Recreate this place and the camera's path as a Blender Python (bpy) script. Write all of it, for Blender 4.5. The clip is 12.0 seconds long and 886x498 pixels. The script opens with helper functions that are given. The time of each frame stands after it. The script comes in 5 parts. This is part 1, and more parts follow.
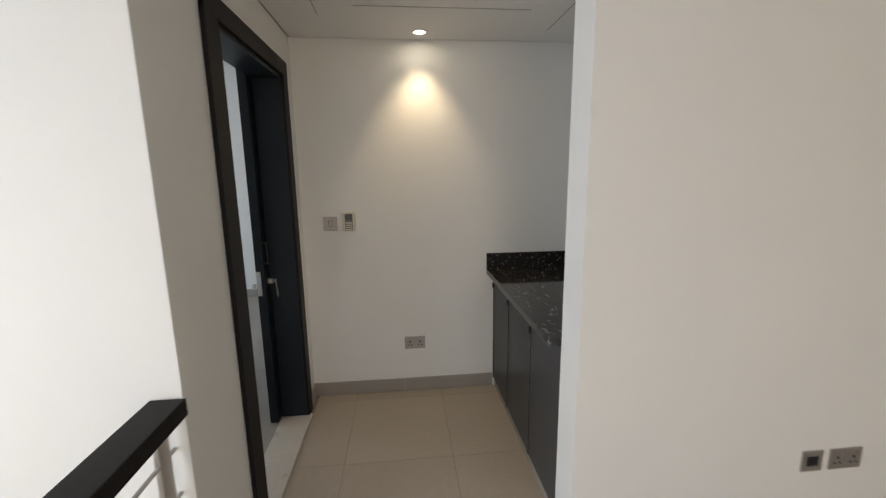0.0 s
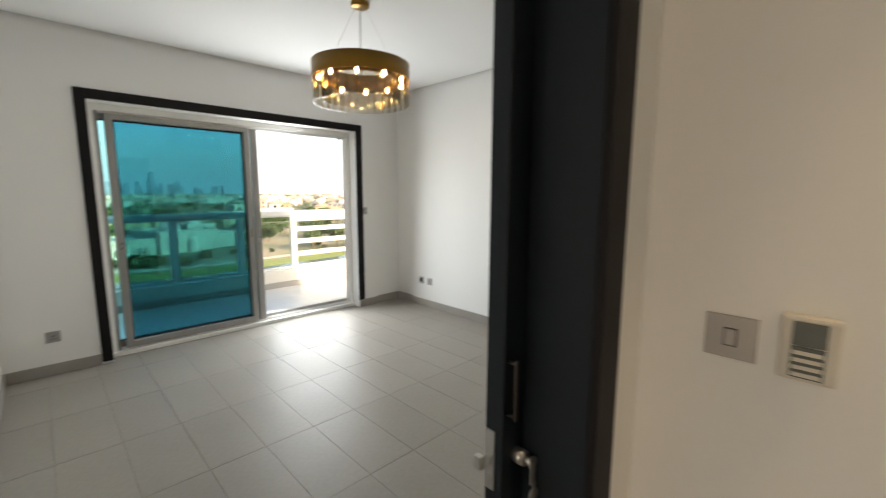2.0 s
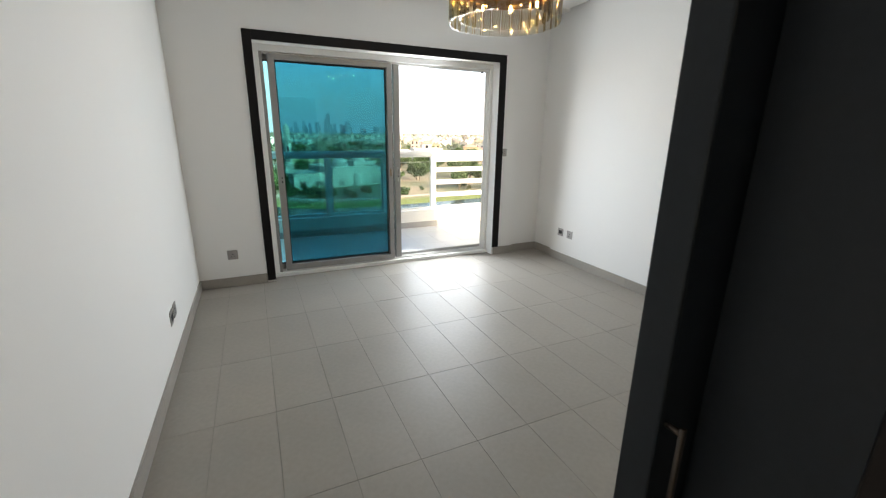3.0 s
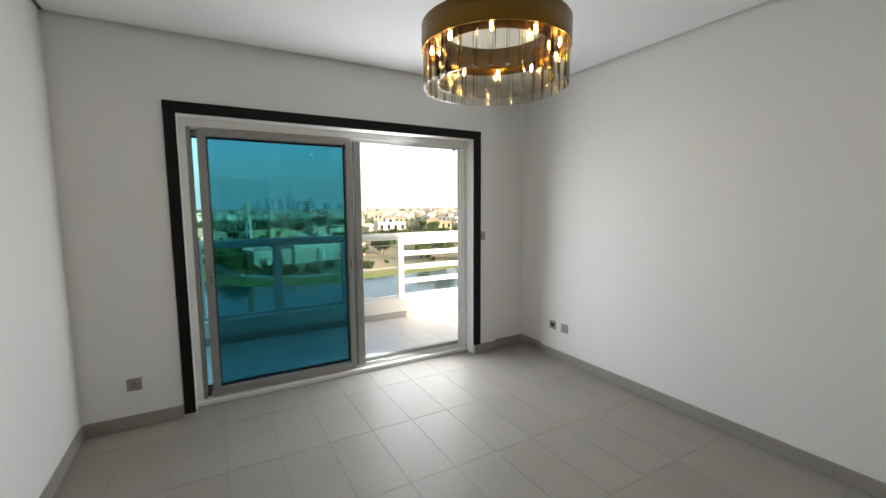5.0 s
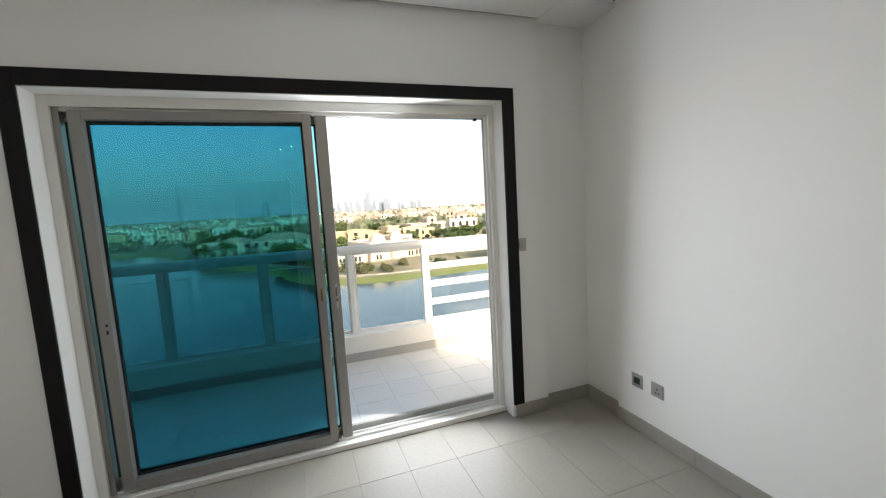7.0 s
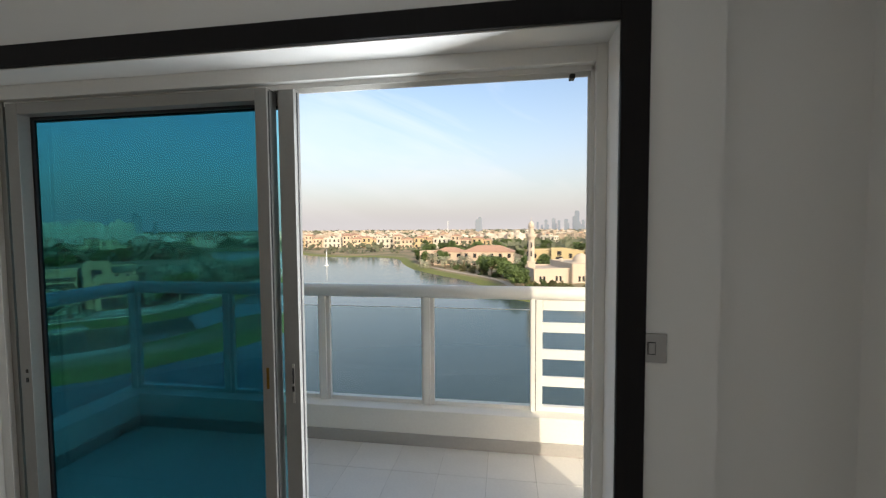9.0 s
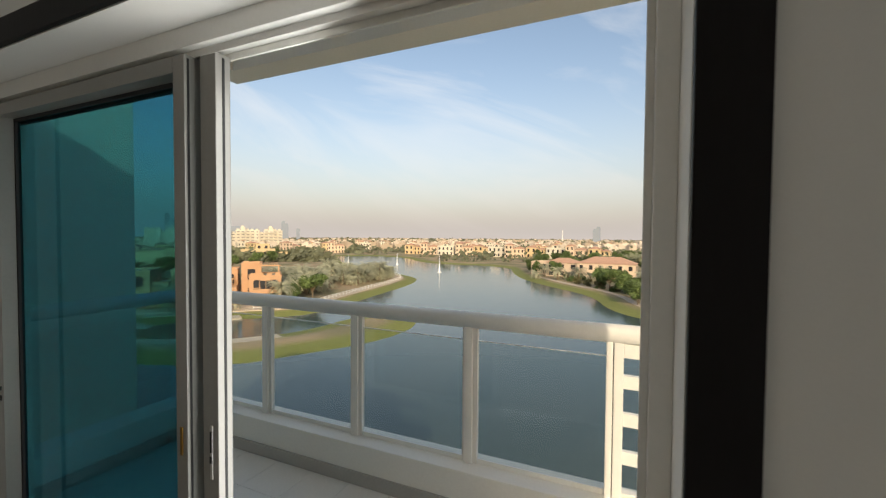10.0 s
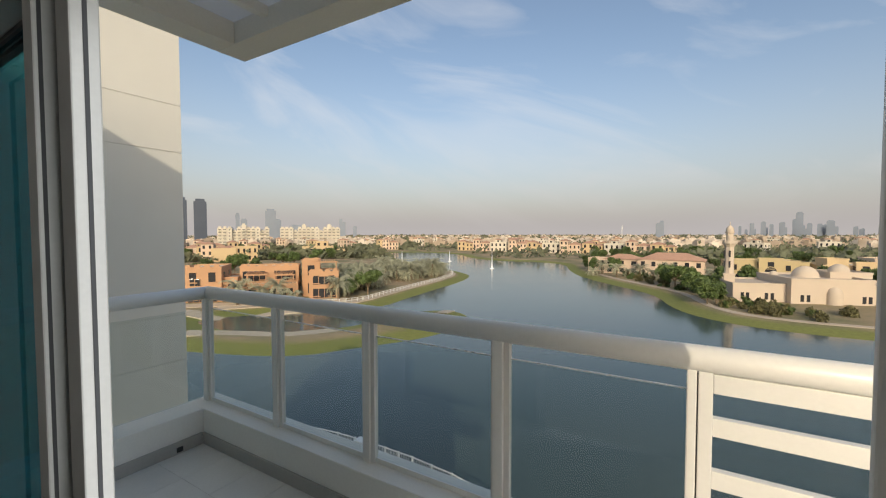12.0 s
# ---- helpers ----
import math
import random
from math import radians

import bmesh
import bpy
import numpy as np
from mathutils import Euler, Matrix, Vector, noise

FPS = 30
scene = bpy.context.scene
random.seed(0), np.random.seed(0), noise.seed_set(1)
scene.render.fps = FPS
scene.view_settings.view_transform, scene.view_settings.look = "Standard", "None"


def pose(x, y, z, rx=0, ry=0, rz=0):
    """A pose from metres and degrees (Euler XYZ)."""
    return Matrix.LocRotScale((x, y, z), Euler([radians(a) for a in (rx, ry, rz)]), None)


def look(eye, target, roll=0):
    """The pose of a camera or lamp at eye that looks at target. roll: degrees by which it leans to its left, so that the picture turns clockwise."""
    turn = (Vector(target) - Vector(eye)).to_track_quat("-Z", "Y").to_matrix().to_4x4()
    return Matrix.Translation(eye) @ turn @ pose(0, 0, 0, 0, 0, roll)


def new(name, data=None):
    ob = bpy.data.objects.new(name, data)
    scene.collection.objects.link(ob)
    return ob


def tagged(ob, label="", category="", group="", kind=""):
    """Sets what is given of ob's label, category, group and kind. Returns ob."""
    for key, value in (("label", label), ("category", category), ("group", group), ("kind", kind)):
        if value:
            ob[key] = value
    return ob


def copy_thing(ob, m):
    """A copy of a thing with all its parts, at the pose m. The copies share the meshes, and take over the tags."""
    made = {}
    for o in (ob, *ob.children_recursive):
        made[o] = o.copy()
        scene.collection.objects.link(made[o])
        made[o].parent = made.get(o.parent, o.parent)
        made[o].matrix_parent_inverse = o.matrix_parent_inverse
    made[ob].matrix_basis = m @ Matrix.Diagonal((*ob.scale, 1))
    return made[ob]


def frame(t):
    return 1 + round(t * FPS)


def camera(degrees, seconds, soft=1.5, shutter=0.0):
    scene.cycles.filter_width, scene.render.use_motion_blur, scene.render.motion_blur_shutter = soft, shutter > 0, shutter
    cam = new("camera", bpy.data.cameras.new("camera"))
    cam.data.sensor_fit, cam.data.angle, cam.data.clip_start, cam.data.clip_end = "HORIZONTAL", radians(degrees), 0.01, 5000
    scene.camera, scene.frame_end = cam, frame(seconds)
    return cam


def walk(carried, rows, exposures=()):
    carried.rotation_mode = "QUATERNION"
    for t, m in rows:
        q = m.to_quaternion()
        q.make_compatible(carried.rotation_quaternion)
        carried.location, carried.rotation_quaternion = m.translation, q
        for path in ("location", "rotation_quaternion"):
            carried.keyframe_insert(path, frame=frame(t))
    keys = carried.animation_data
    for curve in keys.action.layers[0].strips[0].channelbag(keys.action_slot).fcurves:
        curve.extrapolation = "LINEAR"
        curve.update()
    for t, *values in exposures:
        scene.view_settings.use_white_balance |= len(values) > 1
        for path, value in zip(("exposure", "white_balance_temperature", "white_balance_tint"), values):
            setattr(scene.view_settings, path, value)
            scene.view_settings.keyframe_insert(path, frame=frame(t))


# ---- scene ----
cam = camera(94.4, 12.0, soft=1.15, shutter=0.3)
PATH = [
    (0, (-1.079, -0.1, 1.446), (0.879, -0.292, 1.082), -0.8),
    (0.5, (-0.572, -0.127, 1.397), (1.398, -0.251, 1.077), -1.0),
    (1, (-0.087, -0.11, 1.394), (1.875, 0.156, 1.107), -0.0),
    (1.2, (0.086, -0.064, 1.41), (2.01, 0.408, 1.128), -0.1),
    (1.5, (0.296, 0.012, 1.406), (2.1, 0.834, 1.138), -0.6),
    (2, (0.556, 0.188, 1.425), (1.945, 1.601, 1.154), 0.2),
    (2.5, (0.652, 0.377, 1.383), (1.665, 2.045, 0.944), 0.7),
    (2.7, (0.767, 0.379, 1.405), (1.636, 2.095, 0.854), 0.7),
    (4.3, (0.847, 0.779, 1.424), (1.572, 2.595, 1.003), 0.1),
    (4.5, (0.897, 0.868, 1.465), (1.676, 2.669, 1.081), 0.1),
    (5, (1.055, 1.114, 1.496), (2.037, 2.845, 1.291), -0.4),
    (5.5, (1.19, 1.293, 1.568), (2.263, 2.98, 1.505), -0.2),
    (6, (1.36, 1.589, 1.539), (2.372, 3.309, 1.409), -1.8),
    (6.5, (1.636, 1.818, 1.505), (2.5, 3.612, 1.319), -3.5),
    (6.7, (1.792, 1.919, 1.502), (2.574, 3.748, 1.299), -3.6),
    (8.3, (2.767, 2.779, 1.529), (2.839, 4.77, 1.355), -0.3),
    (8.5, (2.847, 2.893, 1.535), (2.814, 4.888, 1.39), -0.2),
    (9, (3.001, 3.239, 1.557), (2.7, 5.214, 1.456), -0.4),
    (9.5, (3.163, 3.57, 1.548), (2.591, 5.485, 1.475), -0.2),
    (10, (3.252, 3.897, 1.577), (2.433, 5.72, 1.519), 0.4),
    (10.5, (3.218, 4.122, 1.573), (2.268, 5.882, 1.545), 0.6),
    (11, (3.193, 4.31, 1.569), (2.178, 6.033, 1.541), -0.1),
    (11.5, (3.18, 4.374, 1.559), (2.143, 6.083, 1.504), -0.6),
    (12, (3.184, 4.377, 1.55), (2.139, 6.08, 1.474), -0.1),
]
walk(cam, [(t, look(eye, target, roll)) for t, eye, target, roll in PATH], [(0.0, 1.68, 6050, 10), (0.5, 1.95, 5950, 10), (1.0, 2.18, 6100, 10), (1.5, 1.8, 6300, 10), (2.0, 1.93, 6900, 10), (2.5, 2.0, 6600, 10), (4.5, 1.62, 6650, 10), (5.5, 1.55, 6700, 10), (6.7, 1.55, 6650, 10), (8.3, 1.3, 6700, 10), (8.5, 1.12, 6650, 10), (9.0, 0.68, 6650, 10), (9.6, 0.52, 7500, 10), (10.5, 0.32, 6950, 10), (12.0, 0.12, 6800, 10)])

# ---- world, sun and large lights ----
SUN = Vector((0.52, -0.857, 0.446)).normalized()   # towards the sun: behind the house, to the right
world = bpy.data.worlds.new("sky")
scene.world = world
world.use_nodes = True
wt = world.node_tree
wt.nodes.clear()
w_out = wt.nodes.new("ShaderNodeOutputWorld")
w_bg = wt.nodes.new("ShaderNodeBackground")
w_sky = wt.nodes.new("ShaderNodeTexSky")
w_sky.sky_type = "NISHITA"
w_sky.sun_disc = False
w_sky.sun_elevation = math.asin(SUN.z)
w_sky.sun_rotation = math.atan2(SUN.x, SUN.y)
w_sky.air_density, w_sky.dust_density, w_sky.ozone_density = 1.0, 2.6, 0.8
w_co = wt.nodes.new("ShaderNodeTexCoord")
w_map = wt.nodes.new("ShaderNodeMapping")
w_map.vector_type = "TEXTURE"
w_map.inputs["Rotation"].default_value = (0.0, radians(17), radians(30))
w_map.inputs["Scale"].default_value = (0.85, 0.26, 0.17)
w_noise = wt.nodes.new("ShaderNodeTexNoise")
w_noise.inputs["Scale"].default_value = 1.1
w_noise.inputs["Detail"].default_value = 9.0
w_noise.inputs["Roughness"].default_value = 0.55
w_noise.inputs["Distortion"].default_value = 0.8
w_ramp = wt.nodes.new("ShaderNodeValToRGB")
w_ramp.color_ramp.elements[0].position = 0.50
w_ramp.color_ramp.elements[1].position = 0.80
w_ramp.color_ramp.elements[1].color = (0.55, 0.55, 0.55, 1)
w_mix = wt.nodes.new("ShaderNodeMix")
w_mix.data_type = "RGBA"
w_mix.inputs[7].default_value = (5.6, 5.6, 5.7, 1)     # thin high cloud
w_sep = wt.nodes.new("ShaderNodeSeparateXYZ")
w_haze = wt.nodes.new("ShaderNodeMapRange")            # dusty air low over the desert
w_haze.inputs[1].default_value, w_haze.inputs[2].default_value = 0.0, 0.45
w_haze.inputs[3].default_value, w_haze.inputs[4].default_value = 1.0, 0.0
w_pow = wt.nodes.new("ShaderNodeMath")
w_pow.operation = "POWER"
w_pow.inputs[1].default_value = 2.2
w_mix2 = wt.nodes.new("ShaderNodeMix")
w_mix2.data_type = "RGBA"
w_mix2.inputs[7].default_value = (3.0, 2.85, 2.9, 1)
wt.links.new(w_co.outputs["Generated"], w_map.inputs[0])
wt.links.new(w_map.outputs[0], w_noise.inputs["Vector"])
wt.links.new(w_noise.outputs[0], w_ramp.inputs[0])
wt.links.new(w_ramp.outputs[0], w_mix.inputs[0])
wt.links.new(w_sky.outputs[0], w_mix.inputs[6])
wt.links.new(w_co.outputs["Generated"], w_sep.inputs[0])
wt.links.new(w_sep.outputs[2], w_haze.inputs[0])
wt.links.new(w_haze.outputs[0], w_pow.inputs[0])
wt.links.new(w_pow.outputs[0], w_mix2.inputs[0])
wt.links.new(w_mix.outputs[2], w_mix2.inputs[6])
wt.links.new(w_mix2.outputs[2], w_bg.inputs[0])
w_bg.inputs[1].default_value = 0.15
wt.links.new(w_bg.outputs[0], w_out.inputs[0])

sun = new("sun", bpy.data.lights.new("sun", "SUN"))
sun.data.energy, sun.data.angle, sun.data.color = 2.0, radians(0.53), (1.0, 0.87, 0.68)
sun.matrix_world = look(SUN * 50, (0, 0, 0))


def area(name, eye, target, sx, sy, watts, colour):
    ob = new(name, bpy.data.lights.new(name, "AREA"))
    ob.data.shape, ob.data.size, ob.data.size_y = "RECTANGLE", sx, sy
    ob.data.energy, ob.data.color = watts, colour
    ob.matrix_world = look(eye, target)
    return ob


# daylight in the balcony door's opening and the stairwell's window; the landing's lamp is added fill
area("door_daylight", (2.79, 4.655, 1.10), (1.7, 2.2, 1.0), 0.90, 1.86, 16, (0.86, 0.93, 1.0))
area("stair_daylight", (-1.6, 1.93, 1.1), (-0.6, 0.0, 1.0), 1.9, 1.7, 9, (0.90, 0.95, 1.0))
# warm fill for hall and niche, set in a made-up opening out of view
area("landing_daylight", (-4.25, -0.5, 1.2), (1.5, -0.1, 0.9), 1.7, 1.7, 8.5, (1.0, 0.81, 0.61))
lamp = new("downlight_beam", bpy.data.lights.new("downlight_beam", "SPOT"))
lamp.data.energy, lamp.data.color, lamp.data.spot_size, lamp.data.spot_blend = 6, (1.0, 0.74, 0.42), radians(86), 0.9
lamp.data.shadow_soft_size = 0.03
lamp.matrix_world = look((1.37, -0.225, 2.2), (1.40, -0.225, 0.0))

# ---- materials ----


def material(name, colour, rough=0.5, metal=0.0, vary=0.08, scale=3.0, grain=60.0, bump=0.0, depth=0.01, second=None, cut=(0.45, 0.6),
             random=0.0, detail=4.0, coat=0.0, stretch=(1, 1, 1), spec=0.5):
    """A surface whose colour wanders at two scales, with fine relief; second: a second colour in patches between the cuts."""
    m = bpy.data.materials.new(name)
    m.use_nodes = True
    nt = m.node_tree
    nd, ln = nt.nodes, nt.links
    bs = nd["Principled BSDF"]
    bs.inputs["Roughness"].default_value = rough
    bs.inputs["Metallic"].default_value = metal
    bs.inputs["Coat Weight"].default_value = coat
    bs.inputs["Specular IOR Level"].default_value = spec
    co = nd.new("ShaderNodeTexCoord")
    mp = nd.new("ShaderNodeMapping")
    mp.inputs["Scale"].default_value = stretch
    ln.new(co.outputs["Object"], mp.inputs[0])
    big = nd.new("ShaderNodeTexNoise")
    big.inputs["Scale"].default_value, big.inputs["Detail"].default_value = scale, detail
    fine = nd.new("ShaderNodeTexNoise")
    fine.inputs["Scale"].default_value, fine.inputs["Detail"].default_value = grain, 3.0
    ln.new(mp.outputs[0], big.inputs["Vector"])
    ln.new(mp.outputs[0], fine.inputs["Vector"])
    base = nd.new("ShaderNodeRGB")
    base.outputs[0].default_value = (*colour, 1)
    src = base.outputs[0]
    if second:
        ramp = nd.new("ShaderNodeMapRange")
        ramp.inputs[1].default_value, ramp.inputs[2].default_value = cut
        ln.new(big.outputs[0], ramp.inputs[0])
        mx = nd.new("ShaderNodeMix")
        mx.data_type = "RGBA"
        mx.inputs[7].default_value = (*second, 1)
        ln.new(ramp.outputs[0], mx.inputs[0])
        ln.new(src, mx.inputs[6])
        src = mx.outputs[2]
    total = nd.new("ShaderNodeMath")
    total.operation = "ADD"
    ln.new(big.outputs[0], total.inputs[0])
    ln.new(fine.outputs[0], total.inputs[1])
    val = nd.new("ShaderNodeMapRange")
    val.inputs[1].default_value, val.inputs[2].default_value = 0.6, 1.4
    val.inputs[3].default_value, val.inputs[4].default_value = 1 - vary, 1 + vary
    ln.new(total.outputs[0], val.inputs[0])
    last = val.outputs[0]
    if random:
        info = nd.new("ShaderNodeObjectInfo")
        rr = nd.new("ShaderNodeMapRange")
        rr.inputs[3].default_value, rr.inputs[4].default_value = 1 - random, 1 + random
        ln.new(info.outputs["Random"], rr.inputs[0])
        mul = nd.new("ShaderNodeMath")
        mul.operation = "MULTIPLY"
        ln.new(last, mul.inputs[0])
        ln.new(rr.outputs[0], mul.inputs[1])
        last = mul.outputs[0]
    hsv = nd.new("ShaderNodeHueSaturation")
    ln.new(src, hsv.inputs["Color"])
    ln.new(last, hsv.inputs["Value"])
    ln.new(hsv.outputs[0], bs.inputs["Base Color"])
    ro = nd.new("ShaderNodeMapRange")
    ro.inputs[3].default_value, ro.inputs[4].default_value = max(0.02, rough - 0.08), min(1, rough + 0.08)
    ln.new(big.outputs[0], ro.inputs[0])
    ln.new(ro.outputs[0], bs.inputs["Roughness"])
    if bump:
        bp = nd.new("ShaderNodeBump")
        bp.inputs["Strength"].default_value, bp.inputs["Distance"].default_value = bump, depth
        ln.new(total.outputs[0], bp.inputs["Height"])
        ln.new(bp.outputs[0], bs.inputs["Normal"])
    return m


def glass(name, tint, gloss=1.0, rough=0.0):
    """A thin pane: light passes straight through with the glass's tint, and it mirrors by Fresnel."""
    m = bpy.data.materials.new(name)
    m.use_nodes = True
    nd, ln = m.node_tree.nodes, m.node_tree.links
    nd.remove(nd["Principled BSDF"])
    tr = nd.new("ShaderNodeBsdfTransparent")
    tr.inputs[0].default_value = (*tint, 1)
    gl = nd.new("ShaderNodeBsdfGlossy")
    gl.inputs["Roughness"].default_value = rough
    fr = nd.new("ShaderNodeLayerWeight")
    fr.inputs[0].default_value = 0.5
    pw = nd.new("ShaderNodeMath")
    pw.operation = "POWER"
    pw.inputs[1].default_value = 5.0
    ln.new(fr.outputs["Facing"], pw.inputs[0])
    mu = nd.new("ShaderNodeMath")
    mu.operation = "MULTIPLY_ADD"
    mu.use_clamp = True
    mu.inputs[1].default_value, mu.inputs[2].default_value = 0.5 * gloss, 0.03 * gloss
    ln.new(pw.outputs[0], mu.inputs[0])
    mx = nd.new("ShaderNodeMixShader")
    ln.new(mu.outputs[0], mx.inputs[0])
    ln.new(tr.outputs[0], mx.inputs[1])
    ln.new(gl.outputs[0], mx.inputs[2])
    ln.new(mx.outputs[0], nd["Material Output"].inputs[0])
    return m


def emitter(name, colour, strength):
    m = bpy.data.materials.new(name)
    m.use_nodes = True
    bs = m.node_tree.nodes["Principled BSDF"]
    bs.inputs["Base Color"].default_value = (*colour, 1)
    bs.inputs["Emission Color"].default_value = (*colour, 1)
    bs.inputs["Emission Strength"].default_value = strength
    return m


WHITE = material("white_wall_paint", (0.80, 0.785, 0.755), 0.7, vary=0.02, scale=1.5, grain=220, bump=0.06, depth=0.002)
CEIL = material("ceiling_paint", (0.80, 0.79, 0.77), 0.8, vary=0.02, scale=1.0, grain=150, bump=0.04, depth=0.002)
TILE = material("beige_porcelain", (0.305, 0.279, 0.245), 0.43, vary=0.08, scale=2.2, grain=40, bump=0.03, depth=0.003, random=0.035, spec=0.15)
GROUT = material("grout", (0.22, 0.20, 0.175), 0.85, vary=0.2, scale=8)
SKIRT = material("skirting_tile", (0.31, 0.283, 0.25), 0.4, vary=0.06, scale=4, grain=40)
DARKWOOD = material("dark_stained_wood", (0.009, 0.0075, 0.0075), 0.5, vary=0.3, scale=4, grain=90, bump=0.1, depth=0.002, stretch=(1, 1, 0.12), spec=0.18)
NAVY = material("dark_navy_lacquer", (0.009, 0.013, 0.018), 0.42, vary=0.15, scale=3, grain=80, bump=0.03, depth=0.001, spec=0.28)
ALU = material("white_aluminium", (0.76, 0.745, 0.71), 0.38, vary=0.03, scale=6, grain=90)
HALLTILE = material("warm_beige_porcelain", (0.40, 0.345, 0.275), 0.42, vary=0.06, scale=2.2, grain=40, bump=0.03, depth=0.003, random=0.04, spec=0.5)
# darker metal: carries the shade on the door leaves, plain grey on the channel
GREYALU = material("shaded_grey_aluminium", (0.30, 0.29, 0.27), 0.4, metal=0.3, vary=0.05, scale=6, grain=90)
RUBBER = material("black_gasket", (0.012, 0.012, 0.013), 0.6, vary=0.2)
TEAL = glass("teal_solar_glass", (0.29, 0.53, 0.58), 0.6)
TEAL2 = glass("pale_teal_glass", (0.55, 0.80, 0.83), 0.15)
CLEAR = glass("clear_balustrade_glass", (0.93, 0.955, 0.95), 1.0)
STEEL = material("brushed_steel", (0.55, 0.53, 0.50), 0.34, metal=0.9, vary=0.06, scale=8, grain=300, stretch=(1, 1, 8))
PLATE = material("nickel_switch_plate", (0.38, 0.36, 0.34), 0.42, metal=0.7, vary=0.05, scale=10, grain=300)
BLACK = material("black_plastic", (0.02, 0.02, 0.02), 0.5, vary=0.2)
PLASTIC = material("ivory_plastic", (0.62, 0.58, 0.50), 0.45, vary=0.03)
LCD = material("grey_lcd", (0.10, 0.11, 0.10), 0.25, vary=0.1)
BRONZE = material("dark_bronze", (0.10, 0.085, 0.075), 0.35, metal=0.9, vary=0.1)
BRASS = material("antique_brass", (0.24, 0.13, 0.026), 0.36, metal=1.0, vary=0.12, scale=5, grain=200)
CRYSTAL = glass("crystal", (0.95, 0.94, 0.90), 1.3, 0.03)
BEVELED = glass("crystal_edge", (0.86, 0.78, 0.60), 3.5, 0.05)
BULB = emitter("warm_bulb", (1.0, 0.66, 0.28), 55)
DOWN = emitter("downlight_lens", (1.0, 0.85, 0.6), 14)
CABINET = material("graphite_laminate", (0.040, 0.040, 0.042), 0.42, vary=0.1, scale=3, grain=60)
GRANITE = material("dark_speckled_granite", (0.020, 0.018, 0.017), 0.07, vary=0.5, scale=46, grain=160, second=(0.22, 0.205, 0.185), cut=(0.60, 0.72), detail=5, stretch=(0.6, 1.2, 1.2))
STONE = material("threshold_marble", (0.55, 0.51, 0.45), 0.3, vary=0.08, scale=5)
RENDER = material("cream_facade_render", (0.79, 0.775, 0.70), 0.85, vary=0.05, scale=1.2, grain=120, bump=0.15, depth=0.003)
BALCPAINT = material("cream_balcony_paint", (0.85, 0.835, 0.78), 0.6, vary=0.04, scale=2.5, grain=70, bump=0.05, depth=0.002)
BALCTILE = material("white_balcony_tile", (0.74, 0.725, 0.69), 0.36, vary=0.05, scale=4, grain=60, random=0.03)
BALCGROUT = material("balcony_grout", (0.45, 0.44, 0.41), 0.9, vary=0.2, scale=10)
BALCSKIRT = material("grey_balcony_skirting", (0.42, 0.405, 0.38), 0.55, vary=0.06, scale=5)
RAILPAINT = material("white_rail_enamel", (0.82, 0.815, 0.78), 0.32, vary=0.03, scale=6)

SHEET = bpy.data.materials.new("white_translucent_sheet")
SHEET.use_nodes = True
nd, ln = SHEET.node_tree.nodes, SHEET.node_tree.links
nd.remove(nd["Principled BSDF"])
dif, thru, both = nd.new("ShaderNodeBsdfDiffuse"), nd.new("ShaderNodeBsdfTranslucent"), nd.new("ShaderNodeMixShader")
tint, grime = nd.new("ShaderNodeTexNoise"), nd.new("ShaderNodeMapRange")
tint.inputs["Scale"].default_value, tint.inputs["Detail"].default_value = 5.0, 5.0
grime.inputs[3].default_value, grime.inputs[4].default_value = 0.80, 0.90
ln.new(tint.outputs[0], grime.inputs[0])
for node in (dif, thru):
    ln.new(grime.outputs[0], node.inputs[0])
ln.new(dif.outputs[0], both.inputs[1])
ln.new(thru.outputs[0], both.inputs[2])
both.inputs[0].default_value = 0.55
ln.new(both.outputs[0], nd["Material Output"].inputs[0])

# ---- building helpers ----


def root_of(ob):
    while ob.parent:
        ob = ob.parent
    return ob


def part(name, bm, mat, parent=None, label="", smooth=False):
    """Links a bmesh, built in world places, as one mesh object under a thing or a part."""
    if parent:
        bm.transform(root_of(parent).matrix_basis.inverted())
    me = bpy.data.meshes.new(name)
    bmesh.ops.recalc_face_normals(bm, faces=bm.faces)
    bm.to_mesh(me)
    bm.free()
    me.materials.append(mat)
    for p in me.polygons:
        p.use_smooth = smooth
    ob = new(name, me)
    ob.parent = parent
    return tagged(ob, label)


def thing(name, at, label, category, group="", rz=0.0):
    ob = new(name)
    ob.matrix_basis = pose(*at, 0, 0, rz)
    ob.empty_display_size = 0.1
    return tagged(ob, label, category, group)


def structure(name, bm, mat, label, smooth=False):
    return tagged(part(name, bm, mat, None, label, smooth), kind="structure", category=name.split("_")[0])


def box(x0, x1, y0, y1, z0, z1, bevel=0.0, bm=None):
    bm = bm or bmesh.new()
    made = bmesh.ops.create_cube(bm, size=1)["verts"]
    for v in made:
        v.co = Vector((x0 + (v.co.x + 0.5) * (x1 - x0), y0 + (v.co.y + 0.5) * (y1 - y0), z0 + (v.co.z + 0.5) * (z1 - z0)))
    if bevel:
        edges = {e for v in made for e in v.link_edges}
        bmesh.ops.bevel(bm, geom=list(edges), offset=bevel, segments=2, affect="EDGES", profile=0.6)
    return bm


def boxes(rows, bevel=0.0):
    bm = bmesh.new()
    for r in rows:
        box(*r, bevel=bevel, bm=bm)
    return bm


